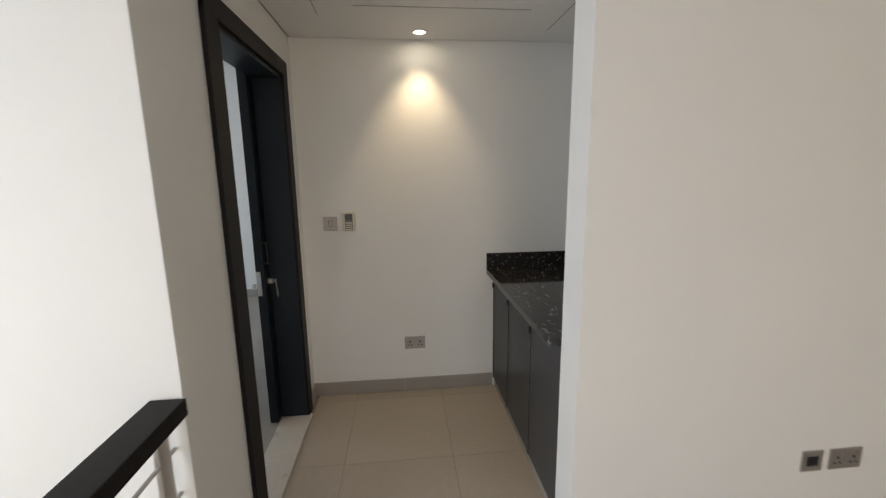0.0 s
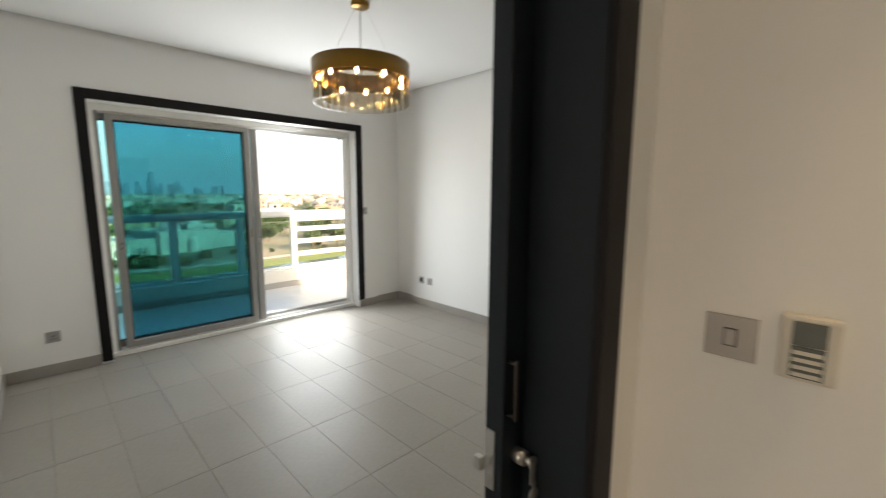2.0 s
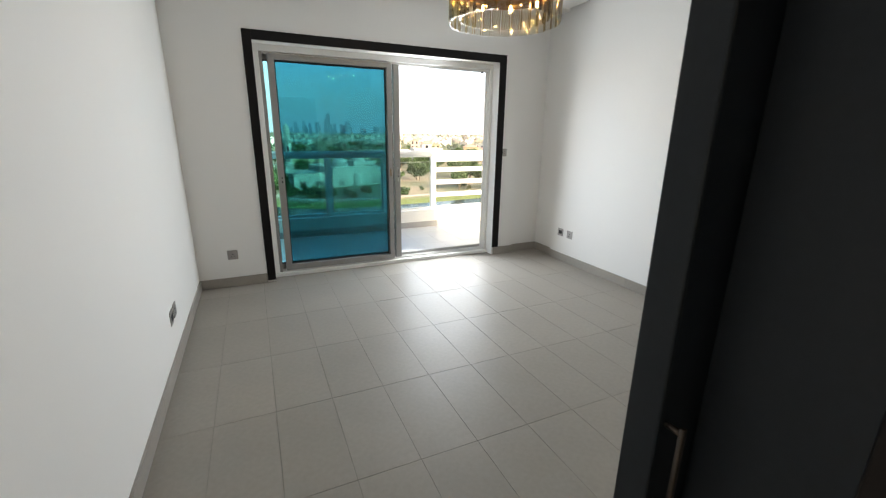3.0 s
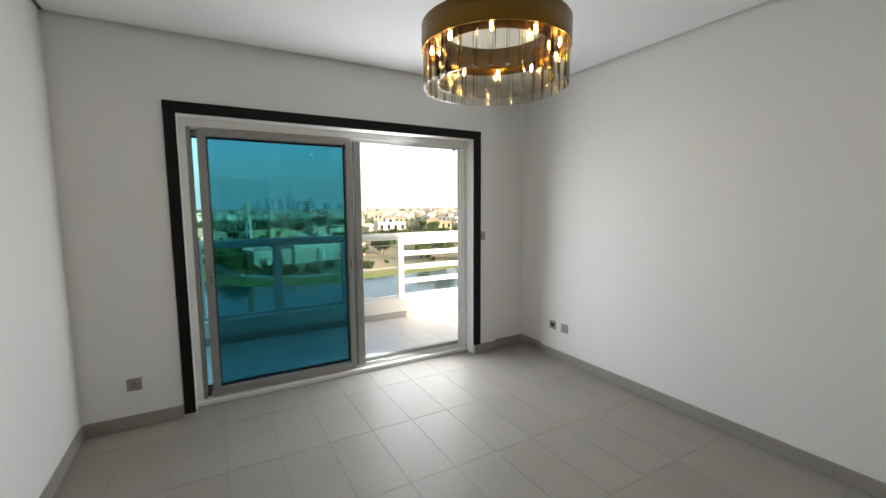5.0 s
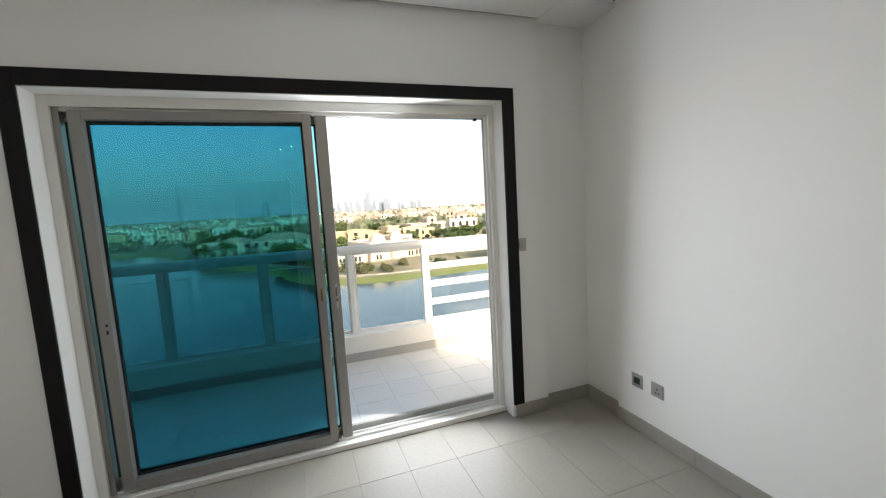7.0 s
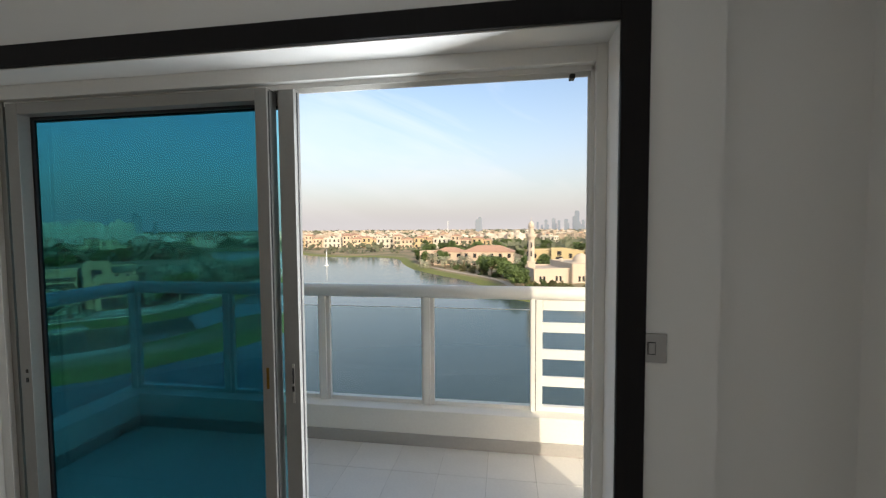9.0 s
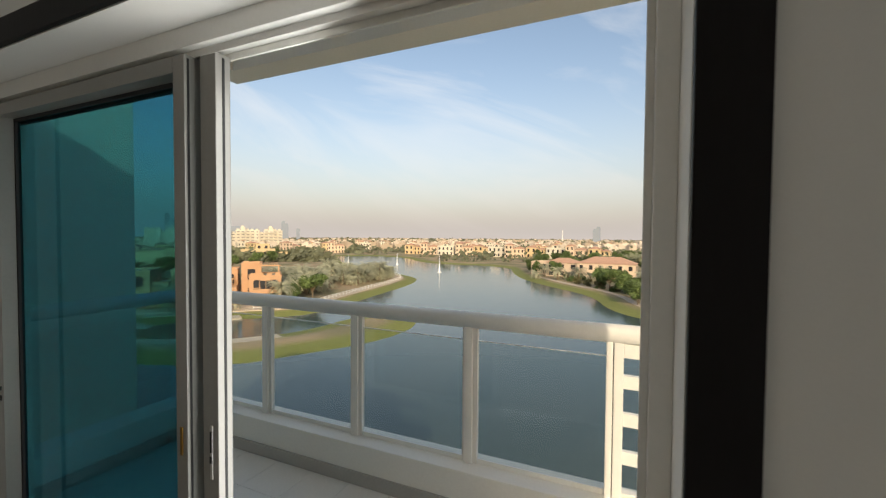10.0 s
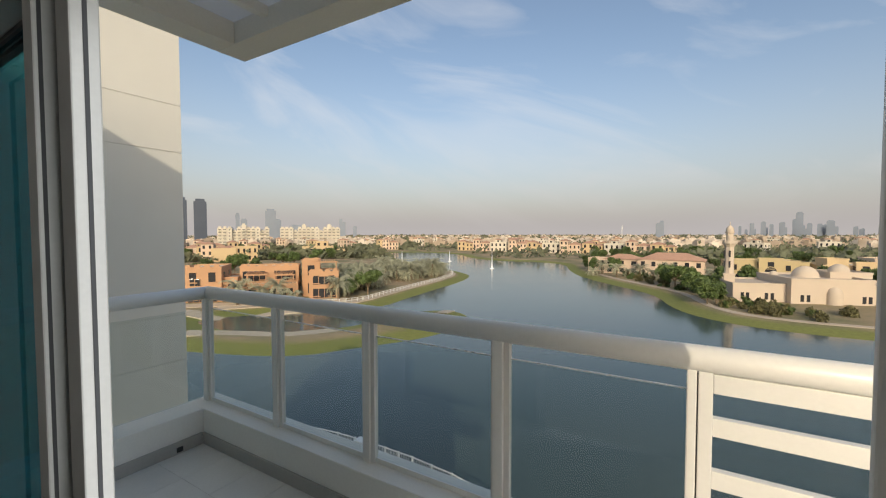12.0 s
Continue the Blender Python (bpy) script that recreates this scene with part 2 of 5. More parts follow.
def rod(a, b, r, n=12, bm=None, r2=None, caps=True):
    bm = bm or bmesh.new()
    a, b = Vector(a), Vector(b)
    d = b - a
    m = Matrix.Translation((a + b) / 2) @ d.to_track_quat("Z", "Y").to_matrix().to_4x4()
    bmesh.ops.create_cone(bm, cap_ends=caps, segments=n, radius1=r, radius2=r if r2 is None else r2, depth=d.length, matrix=m)
    return bm


def lathe(profile, n=24, at=(0, 0, 0), bm=None):
    """A turned shape from a profile of (radius, height)."""
    bm = bm or bmesh.new()
    rings = [[bm.verts.new((at[0] + r * math.cos(2 * math.pi * i / n), at[1] + r * math.sin(2 * math.pi * i / n), at[2] + z))
              for i in range(n)] for r, z in profile]
    for a, b in zip(rings, rings[1:]):
        for i in range(n):
            bm.faces.new((a[i], a[(i + 1) % n], b[(i + 1) % n], b[i]))
    return bm


# ---- the plan ----
WY = 4.50            # inner face of the window wall
LX, RX = 0.25, 3.951  # bedroom's left and right walls
CZ = 2.66            # bedroom ceiling
HZ = 2.215            # hall ceiling
DY0, DY1 = 0.515, 0.655  # hall face and bedroom face of the wall with the door
DX0, DX1 = 0.475, 1.285  # door opening
DZ = 1.965           # head of the door opening
BX = 1.507            # back wall of the niche
OX0, OX1, OZ = 0.895, 3.322, 2.14   # opening of the balcony door
EY = 4.76            # outer face of the facade

# bedroom walls
structure("wall_left", boxes([(LX - 0.2, LX, DY1, EY, 0, CZ + 0.06)]), WHITE, "white painted bedroom wall with a double socket")
structure("wall_window", boxes([(LX, OX0, WY, EY, 0, CZ + 0.06), (OX1, 3.605, WY, EY, 0, CZ + 0.06),
                                (OX0, OX1, WY, EY, OZ, CZ + 0.06), (3.605, 3.87, WY + 0.04, EY, 0, CZ + 0.06), (3.87, 4.015, WY + 0.04, 4.62, 0, CZ + 0.06)]), WHITE,
          "white painted wall round the balcony door")
structure("wall_right", boxes([(RX, 4.015, DY1 - 0.3, 4.19, 0, CZ + 0.06), (RX + 0.04, 4.015, 4.19, WY + 0.04, 0, CZ + 0.06)]), WHITE,
          "plain white bedroom wall with a shallow corner recess")
structure("wall_door", boxes([(0.02, DX0, DY0, DY1, 0, CZ + 0.06), (DX1, RX, DY0, DY1, 0, CZ + 0.06),
                              (DX0, DX1, DY0, DY1, DZ, CZ + 0.06)]), WHITE, "white wall along which the bedroom door slides")
# hall and niche walls
structure("wall_niche", boxes([(BX, BX + 0.2, -1.39, DY0, 0, CZ)]), WHITE, "white niche wall washed by a warm downlight")
structure("wall_counter", boxes([(0.33, BX, -1.39, -1.19, 0, CZ)]), WHITE, "white wall behind the granite worktop")
structure("wall_hall", boxes([(0.178, 0.33, -4.2, -0.683, 0, CZ)]), WHITE, "white hall wall ending in a bright corner")
structure("wall_hall_far", boxes([(-4.2, 0.33, -4.4, -4.2, -3, CZ)]), WHITE, "white wall closing the hall")
# unseen closing wall; its opening is added for the landing's fill lamp
structure("wall_hall_end", boxes([(-4.4, -4.2, -4.4, -1.4, -3, CZ), (-4.4, -4.2, 0.4, 2.2, -3, CZ), (-4.4, -4.2, -1.4, 0.4, -3, 0.3), (-4.4, -4.2, -1.4, 0.4, 2.1, CZ)]), WHITE, "white landing wall, unseen, with an added opening")
structure("wall_stairwell", boxes([(-4.2, -2.6, 2.0, 2.2, -3, CZ), (-0.6, LX - 0.2, 2.0, 2.2, -3, CZ), (-2.6, -0.6, 2.0, 2.2, -3, 0.2),
                                   (-2.6, -0.6, 2.0, 2.2, 2.0, CZ)]), WHITE, "bright white stairwell wall with a tall window")
structure("wall_stairwell_side", boxes([(0.02, LX - 0.2, DY1, 2.0, -3, CZ)]), WHITE, "bright white side wall of the stairwell")
# ceilings: panels with a shadow gap round them
structure("ceiling_bedroom", boxes([(LX + 0.028, RX - 0.028, DY1 + 0.028, WY - 0.028, CZ, CZ + 0.06), (LX - 0.2, 4.015, DY1 - 0.2, 4.62, CZ + 0.06, CZ + 0.08),
                                    (3.605, RX + 0.04, 4.19, WY + 0.04, CZ - 0.004, CZ + 0.058)]), CEIL, "flat white bedroom ceiling with a shadow gap")
structure("ceiling_hall", boxes([(-4.2, BX - 0.01, -4.2, DY0 - 0.01, HZ, HZ + 0.04), (-4.2, BX, -4.2, DY0, HZ + 0.04, HZ + 0.06),
                                 (-4.2, 0.02, DY0, 2.0, HZ + 0.2, HZ + 0.3)]), CEIL, "white hall ceiling with a shadow gap and fine cracks")
# added strips whose grey paints the shade inside the ceiling gaps
GAP = material("gap_shade_grey", (0.20, 0.19, 0.18), 0.8, vary=0.1)
structure("trim_shadow_gap", boxes([(LX, LX + 0.0275, DY1, WY, CZ + 0.01, CZ + 0.03), (RX - 0.0275, RX, DY1, 4.19, CZ + 0.01, CZ + 0.03), (LX + 0.0275, 3.605, WY - 0.0275, WY, CZ + 0.01, CZ + 0.03),
                                    (LX + 0.0275, RX - 0.0275, DY1, DY1 + 0.0275, CZ + 0.01, CZ + 0.03)]), GAP, "grey strip standing in for shade in the gap round the bedroom ceiling")
structure("trim_shadow_gap_hall", boxes([(BX - 0.0095, BX, -1.19, DY0, HZ + 0.006, HZ + 0.02), (0.4, BX - 0.0095, DY0 - 0.0095, DY0, HZ + 0.006, HZ + 0.02)]), GAP, "grey strip standing in for shade in the gap round the hall ceiling")
structure("ceiling_crack", boxes([(1.02, 1.022, -0.75, 0.10, HZ - 0.002, HZ), (0.55, 1.15, 0.28, 0.282, HZ - 0.002, HZ), (0.9, 1.3, -0.93, -0.928, HZ - 0.002, HZ)]), GROUT,
          "hairline joints in the hall ceiling board")
structure("roof_slab", boxes([(-0.1, 4.015, -5, 4.56, CZ + 0.081, 2.755), (-0.1, 3.87, 4.56, EY, CZ + 0.081, 2.755)]), RENDER, "flat concrete roof over the rooms")
structure("roof_parapet", boxes([(-4.19, 3.87, 4.56, EY, 2.756, 4.25)], 0.01), RENDER, "cream rendered parapet round the flat roof")
structure("floor_slab", boxes([(0.02, 4.015, -1.4, 4.62, -0.25, -0.012), (0.02, 3.87, 4.62, EY, -0.25, -0.012), (-4.2, 0.02, -4.4, 0.62, -0.25, -0.012), (0.02, 0.34, -4.4, -1.4, -0.25, -0.012)]), GROUT, "grey grouted floor bed")
structure("floor_stairwell", boxes([(-4.2, 0.02, 0.62, 2.2, -3.1, -2.9)]), WHITE, "pale floor below the landing")

# skirting: tiles end to end with fine joints


def skirting(name, runs, z1, depth, mat, length=0.6):
    """Runs of (x0, y0, x1, y1, nx, ny): along a wall foot, whose face looks to (nx, ny)."""
    host = structure("baseboard_" + name, box(runs[0][0], runs[0][0] + 0.002, runs[0][1], runs[0][1] + 0.002, 0, 0.002), mat, "grey-beige tiled skirting along the wall foot")
    for x0, y0, x1, y1, nx, ny in runs:
        total = math.hypot(x1 - x0, y1 - y0)
        n = max(1, round(total / length))
        for i in range(n):
            a, b = i / n, (i + 1) / n
            xa, xb = x0 + (x1 - x0) * a, x0 + (x1 - x0) * b
            ya, yb = y0 + (y1 - y0) * a, y0 + (y1 - y0) * b
            g = 0.0008
            xs = sorted((xa, xb + nx * depth))
            ys = sorted((ya, yb + ny * depth))
            if nx:
                ys = [ys[0] + g, ys[1] - g]
            else:
                xs = [xs[0] + g, xs[1] - g]
            part("skirting_tile", box(xs[0], xs[1], ys[0], ys[1], 0.0005, z1, bevel=0.002), mat, host)


skirting("bedroom", [(LX, DY1 + 0.09, LX, WY, 1, 0), (LX + 0.012, WY, 0.82, WY, 0, -1), (3.34, WY, 3.605, WY, 0, -1), (3.605, WY + 0.04, RX + 0.04, WY + 0.04, 0, -1),
                     (RX + 0.04, 4.19, RX + 0.04, WY + 0.028, -1, 0), (RX, DY1 + 0.09, RX, 4.19, -1, 0)], 0.09, 0.012, SKIRT)
skirting("hall", [(BX, -0.68, BX, DY0, -1, 0), (1.35, DY0, BX - 0.012, DY0, 0, -1), (0.178, -4.2, 0.178, -0.683, -1, 0), (0.166, -0.683, 0.33, -0.683, 0, 1),
                  (0.02, DY0, 0.386, DY0, 0, -1)], 0.088, 0.012, SKIRT)

# ---- bedroom door: dark frame and sliding leaf, pushed into its pocket ----
frame_ob = tagged(thing("door_1", ((DX0 + DX1) / 2, DY0, 0), "dark-stained sliding bedroom door, open, with keys in its lock", "door"), kind="structure")
for x0, x1 in ((0.386, DX0 + 0.02), (DX1 - 0.02, 1.35)):
    part("casing", box(x0, x1, DY0 - 0.018, DY0 - 0.0005, 0, DZ + 0.075, bevel=0.003), DARKWOOD, frame_ob)
part("casing", box(0.386, 1.35, DY0 - 0.019, DY0 - 0.0006, DZ, DZ + 0.076, bevel=0.003), DARKWOOD, frame_ob)
part("lining", box(DX0 - 0.001, DX0 + 0.02, DY0 - 0.0004, DY1 + 0.004, 0, DZ), DARKWOOD, frame_ob)
part("lining", box(DX1 - 0.02, DX1 + 0.001, DY0 - 0.0004, DY1 + 0.004, 0, DZ), NAVY, frame_ob)
part("lining", box(DX0 + 0.02, DX1 - 0.02, DY0 - 0.0004, DY1 + 0.004, DZ - 0.02, DZ + 0.001), NAVY, frame_ob)
leaf = part("door_leaf", box(1.2, 1.96, 0.664, 0.710, 0.012, 1.985, bevel=0.003), NAVY, frame_ob, "dark navy sliding leaf")
part("lock_plate", box(1.1965, 1.2005, 0.684, 0.708, 0.79, 0.927, bevel=0.0015), STEEL, leaf, "brushed steel lock plate")
part("latch", boxes([(1.193, 1.1968, 0.690, 0.702, 0.85, 0.87), (1.1945, 1.1968, 0.692, 0.700, 0.81, 0.825)], 0.001), STEEL, leaf)
bm = rod((1.25, 0.672, 0.862), (1.25, 0.640, 0.862), 0.017, 20)
rod((1.25, 0.640, 0.862), (1.25, 0.622, 0.862), 0.010, 16, bm)
part("lock_cylinder", bm, STEEL, leaf, "round steel lock cylinder", True)
bm = box(1.241, 1.259, 0.6195, 0.6225, 0.815, 0.865, 0.001)
rod((1.25, 0.621, 0.862), (1.25, 0.6235, 0.862), 0.014, 18, bm)
part("key", bm, STEEL, leaf, "steel key in the lock")
bm = box(1.246, 1.256, 0.616, 0.6185, 0.765, 0.82, 0.001)
rod((1.25, 0.617, 0.79), (1.25, 0.6195, 0.79), 0.015, 18, bm)
part("key", bm, STEEL, leaf, "spare key on the ring")
bm = boxes([(1.208, 1.216, 0.640, 0.646, 0.962, 1.092)], 0.002)
for z in (0.970, 1.084):
    rod((1.212, 0.664, z), (1.212, 0.643, z), 0.004, 10, bm)
part("pull_handle", bm, BRONZE, leaf, "slim dark bronze pull handle", True)
part("door_pull", boxes([(1.183, 1.1968, 0.7095, 0.728, 0.83, 0.86)], 0.002), STEEL, leaf)
structure("threshold", box(DX0 - 0.0, DX1, DY0 - 0.03, DY1 + 0.005, -0.01, 0.010, 0.004), STONE, "pale marble threshold under the door")

# ---- balcony door: black trim, white reveal, aluminium frame, two sliding leaves ----
trim = structure("trim_balcony_door", boxes([(0.82, 0.893, WY - 0.016, WY - 0.0005, 0.02, 2.22)], 0.003), DARKWOOD, "black timber trim round the balcony door")
part("architrave", box(3.323, 3.403, WY - 0.016, WY - 0.0005, 0.092, 2.22, 0.003), DARKWOOD, trim)
part("architrave", box(0.893, 3.323, WY - 0.016, WY - 0.0005, 2.143, 2.22, 0.003), DARKWOOD, trim)
win = tagged(thing("window_1", (2.1, 4.69, 0), "white aluminium sliding balcony door, one leaf open", "sliding door"), kind="structure")
FY0, FY1 = 4.632, 4.742
part("frame_jamb", box(OX0, 0.94, FY0, FY1, 0.0, OZ, 0.003), ALU, win)
part("frame_channel", boxes([(0.94, 0.968, FY0 + 0.02, FY1 - 0.04, 0.0, OZ)], 0.002), GREYALU, win)
part("frame_jamb", boxes([(3.288, OX1, FY0, FY1, 0.0, OZ), (3.276, 3.288, FY0 + 0.026, FY0 + 0.028, 0.05, 2.08), (3.276, 3.288, FY0 + 0.078, FY0 + 0.086, 0.05, 2.08)], 0.002), ALU, win)
part("frame_head", boxes([(0.94, 3.288, FY0, FY1, 2.085, OZ), (0.94, 3.288, FY0 + 0.026, FY0 + 0.028, 2.066, 2.085), (0.94, 3.288, FY0 + 0.078, FY0 + 0.086, 2.066, 2.085)], 0.002), ALU, win)
part("frame_sill", boxes([(OX0, OX1, FY0 - 0.03, FY1, 0.001, 0.035), (0.94, 3.288, FY0 + 0.026, FY0 + 0.028, 0.035, 0.052), (0.94, 3.288, FY0 + 0.078, FY0 + 0.086, 0.035, 0.052)], 0.002), ALU, win)


def sash(x0, x1, y0, y1, ys, ye, ym, left, right, mat, pane, name, label):
    """A sliding leaf: stiles and rails between y0 and y1, its right stile between ys and ye, the pane at ym."""
    z0, z1 = 0.05, 2.07
    s = part(name, boxes([(x0, x0 + left, y0, y1, z0, z1)], 0.003), mat, win, label)
    part("stile", boxes([(x1 - right, x1, ys, ye, z0, z1)], 0.003), mat, s)
    part("rail", boxes([(x0 + left, x1 - right, y0, y1, z1 - 0.045, z1), (x0 + left, x1 - right, y0, y1, z0, z0 + 0.055)], 0.003), mat, s)
    g, ya, yb = 0.011, ym - 0.01, ym + 0.006
    xa, xb, za, zb = x0 + left, x1 - right, z0 + 0.055, z1 - 0.045
    part("gasket", boxes([(xa, xb, ya, yb, za, za + g), (xa, xb, ya, yb, zb - g, zb), (xa, xa + g, ya, yb, za + g, zb - g), (xb - g, xb, ya, yb, za + g, zb - g)]), RUBBER, s)
    p = part("pane", box(xa + 0.004, xb - 0.004, ym - 0.002, ym + 0.002, za + 0.004, zb - 0.004), pane, s, "teal solar glass pane")
    p.visible_shadow = False
    return s


# both leaves darker than the white frame, their shade put into the metal's colour
fixed = sash(1.006, 2.147, 4.634, 4.698, 4.634, 4.698, 4.690, 0.056, 0.048, GREYALU, TEAL, "sliding_leaf", "closed leaf with dark teal glass")
moving = sash(0.942, 2.237, 4.704, 4.732, 4.660, 4.706, 4.718, 0.02, 0.062, GREYALU, TEAL2, "sliding_leaf", "leaf slid open behind the closed one")
part("brush_seal", boxes([(2.2365, 2.2385, 4.680, 4.687, 0.06, 2.06)]), RUBBER, moving)
part("brush_seal", boxes([(2.1465, 2.1485, 4.642, 4.648, 0.06, 2.06)]), RUBBER, fixed)
part("latch_plate", box(2.206, 2.2155, 4.6565, 4.661, 0.90, 1.05, 0.001), STEEL, moving)
part("keyhole", box(2.2065, 2.215, 4.654, 4.657, 0.945, 0.965, 0.001), BLACK, moving)
part("latch_slot", box(2.2075, 2.214, 4.655, 4.657, 0.975, 1.035, 0.001), RUBBER, moving)
part("latch_plate", box(2.117, 2.127, 4.631, 4.635, 0.96, 1.04, 0.001), BRASS, fixed)
part("finger_pull", boxes([(1.036, 1.046, 4.631, 4.635, 0.93, 0.95), (1.036, 1.046, 4.631, 4.635, 0.97, 0.985)], 0.001), BLACK, fixed)
part("roller_catch", boxes([(3.214, 3.232, 4.69, 4.72, 2.056, 2.072)], 0.003), BLACK, win)

# ---- electrical plates ----


def plate(name, at, rz, label, kind, w=0.086, group="wall plates"):
    """A flush plate on a wall. In its own frame it faces -y; kinds: switch, socket, data, double."""
    ob = thing(name, at, label, "wall plate" if kind != "socket" else "socket", group, rz)
    m = ob.matrix_basis

    def put(nm, rows, mat, bevel=0.0015):
        b = boxes(rows, bevel)
        b.transform(m)
        part(nm, b, mat, ob)
    h = 0.043
    put("plate", [(-w / 2, w / 2, -0.006, -0.0003, -h, h)], PLATE, 0.002)
    if kind == "switch":
        put("rocker", [(-0.009, 0.009, -0.010, -0.006, -0.016, 0.016)], PLATE)
        put("rocker_surround", [(-0.0115, 0.0115, -0.0066, -0.0058, -0.0185, 0.0185)], BLACK, 0)
    elif kind == "data":
        put("jack", [(-0.024, 0.024, -0.0075, -0.0058, -0.02, 0.02)], BLACK)
        put("jack_shutter", [(-0.016, 0.016, -0.009, -0.0074, -0.008, 0.012)], RUBBER)
    else:
        for dx in ((-0.034, 0.034) if kind == "double" else (0.0,)):
            put("socket_holes", [(dx - 0.005, dx + 0.005, -0.0066, -0.0058, 0.0, 0.012), (dx - 0.016, dx - 0.006, -0.0066, -0.0058, -0.02, -0.013),
                                 (dx + 0.006, dx + 0.016, -0.0066, -0.0058, -0.02, -0.013)], BLACK, 0)
            put("socket_switch", [(dx + 0.012, dx + 0.026, -0.009, -0.0058, 0.014, 0.032)], PLATE)
    return ob


plate("wall_socket", (0.545, WY, 0.305), 0, "nickel switched socket low on the window wall", "socket")
plate("wall_data_plate", (RX, 4.025, 0.330), -90, "nickel data plate low on the plain bedroom wall", "data")
plate("wall_socket", (RX, 3.872, 0.328), -90, "nickel switched socket low on the bedroom wall", "socket")
plate("light_switch", (3.421, WY - 0.0005, 1.204), 0, "nickel light switch beside the balcony door trim", "switch")
plate("light_switch", (BX, 0.345, 1.147), -90, "nickel light switch on the niche wall", "switch")
plate("wall_socket", (BX, -0.157, 0.340), -90, "nickel double socket low on the niche wall", "double", 0.136)
plate("wall_socket", (LX, 3.28, 0.315), 90, "nickel socket low on the wall beside the door", "socket")
plate("wall_data_plate", (LX, 3.165, 0.31), 90, "nickel data plate beside a socket", "data")
plate("wall_data_plate", (0.178, -1.634, 0.34), -90, "nickel data plate on the hall wall", "data")
plate("wall_socket", (0.178, -1.776, 0.34), -90, "nickel double socket on the hall wall", "double", 0.136)

thermo = thing("thermostat", (BX, 0.229, 1.157), "ivory plastic thermostat with a grey display", "thermostat", rz=-90)
m = thermo.matrix_basis
for nm, row, mat, bev in (("casing", (-0.040, 0.040, -0.028, -0.0005, -0.058, 0.058), PLASTIC, 0.006), ("display", (-0.023, 0.023, -0.0335, -0.0295, 0.008, 0.05), LCD, 0.001),
                          ("keypad", (-0.023, 0.023, -0.0325, -0.0295, -0.05, 0.006), LCD, 0.001)):
    b = box(*row, bevel=bev)
    b.transform(m)
    part(nm, b, mat, thermo)
for i in range(4):
    b = box(-0.02, 0.02, -0.035, -0.0322, -0.047 + i * 0.013, -0.040 + i * 0.013, 0.001)
    b.transform(m)
    part("button", b, PLASTIC, thermo)

# ---- niche: cabinets, worktop, splashback ----
CY = -0.685
for i, (x0, x1) in enumerate(((0.332, 0.714), (0.716, 1.126), (1.128, 1.495))):
    cab = thing("base_cabinet", ((x0 + x1) / 2, -0.9, 0), "graphite base cabinet with one flat door, under the granite worktop", "cabinet", "niche cabinets")
    part("carcass", box(x0, x1, -1.188, CY - 0.02, 0.06, 0.790), CABINET, cab)
    d = part("cabinet_door", box(x0 + 0.002, x1 - 0.002, CY - 0.0195, CY, 0.066, 0.782, 0.002), CABINET, cab)
    part("edge_strip", boxes([(x1 - 0.022, x1 - 0.004, CY - 0.001, CY + 0.004, 0.066, 0.768)], 0.001), CABINET, d)
    part("finger_grip", box(x1 - 0.02, x1 - 0.006, CY + 0.002, CY + 0.012, 0.70, 0.735, 0.002), BLACK, d)
    part("plinth", box(x0, x1, -1.185, CY - 0.012, 0, 0.058), SKIRT, cab)
structure("cabinet_end_strip", box(1.495, BX, -1.185, CY, 0, 0.79), WHITE, "white filler strip beside the cabinets")
top = thing("worktop", (0.84, -0.9, 0.78), "dark speckled granite worktop with low upstands", "worktop")
part("slab", box(0.332, BX - 0.001, -1.189, -0.637, 0.791, 0.826, 0.004), GRANITE, top)
part("upstand", box(BX - 0.02, BX - 0.001, -1.169, -0.637, 0.8265, 0.93, 0.002), GRANITE, top)
part("upstand", box(0.332, BX - 0.0205, -1.189, -1.17, 0.8265, 0.93, 0.002), GRANITE, top)

# ---- downlight ----
dl = thing("downlight", (1.37, -0.225, HZ), "small round recessed downlight, lit warm", "downlight")
part("trim_ring", lathe([(0.030, 0.004), (0.034, -0.004), (0.044, -0.004), (0.046, 0.0)], 28, (1.37, -0.225, HZ)), ALU, dl, "white trim ring", True)
part("lens", lathe([(0.0001, -0.001), (0.030, -0.0005), (0.030, 0.003)], 20, (1.37, -0.225, HZ)), DOWN, dl, "glowing lens")

# ---- chandelier ----
CX, CYY = 2.185, 2.63
ch = thing("chandelier", (CX, CYY, CZ), "round brass chandelier with hanging crystal plates, lit", "chandelier")
part("canopy", lathe([(0.0001, -0.03), (0.055, -0.03), (0.06, -0.026), (0.06, -0.0005)], 28, (CX, CYY, CZ)), BRASS, ch, "brass ceiling canopy", True)
part("cord", rod((CX, CYY, 2.19), (CX, CYY, CZ - 0.03), 0.0022, 8), BLACK, ch)
for i in range(3):
    a = -2.2 + i * 2.094
    part("cable", rod((CX + 0.30 * math.cos(a), CYY + 0.30 * math.sin(a), 2.24), (CX + 0.035 * math.cos(a), CYY + 0.035 * math.sin(a), CZ - 0.02), 0.0013, 6), STEEL, ch, "thin steel suspension cable")
part("band", lathe([(0.322, 2.167), (0.322, 2.272), (0.318, 2.272), (0.318, 2.167), (0.322, 2.167)], 72, (CX, CYY, 0)), BRASS, ch, "antique brass band", True)
part("inner_ring", lathe([(0.238, 2.172), (0.238, 2.268), (0.234, 2.268), (0.234, 2.172), (0.238, 2.172)], 60, (CX, CYY, 0)), BRASS, ch, "inner brass ring", True)
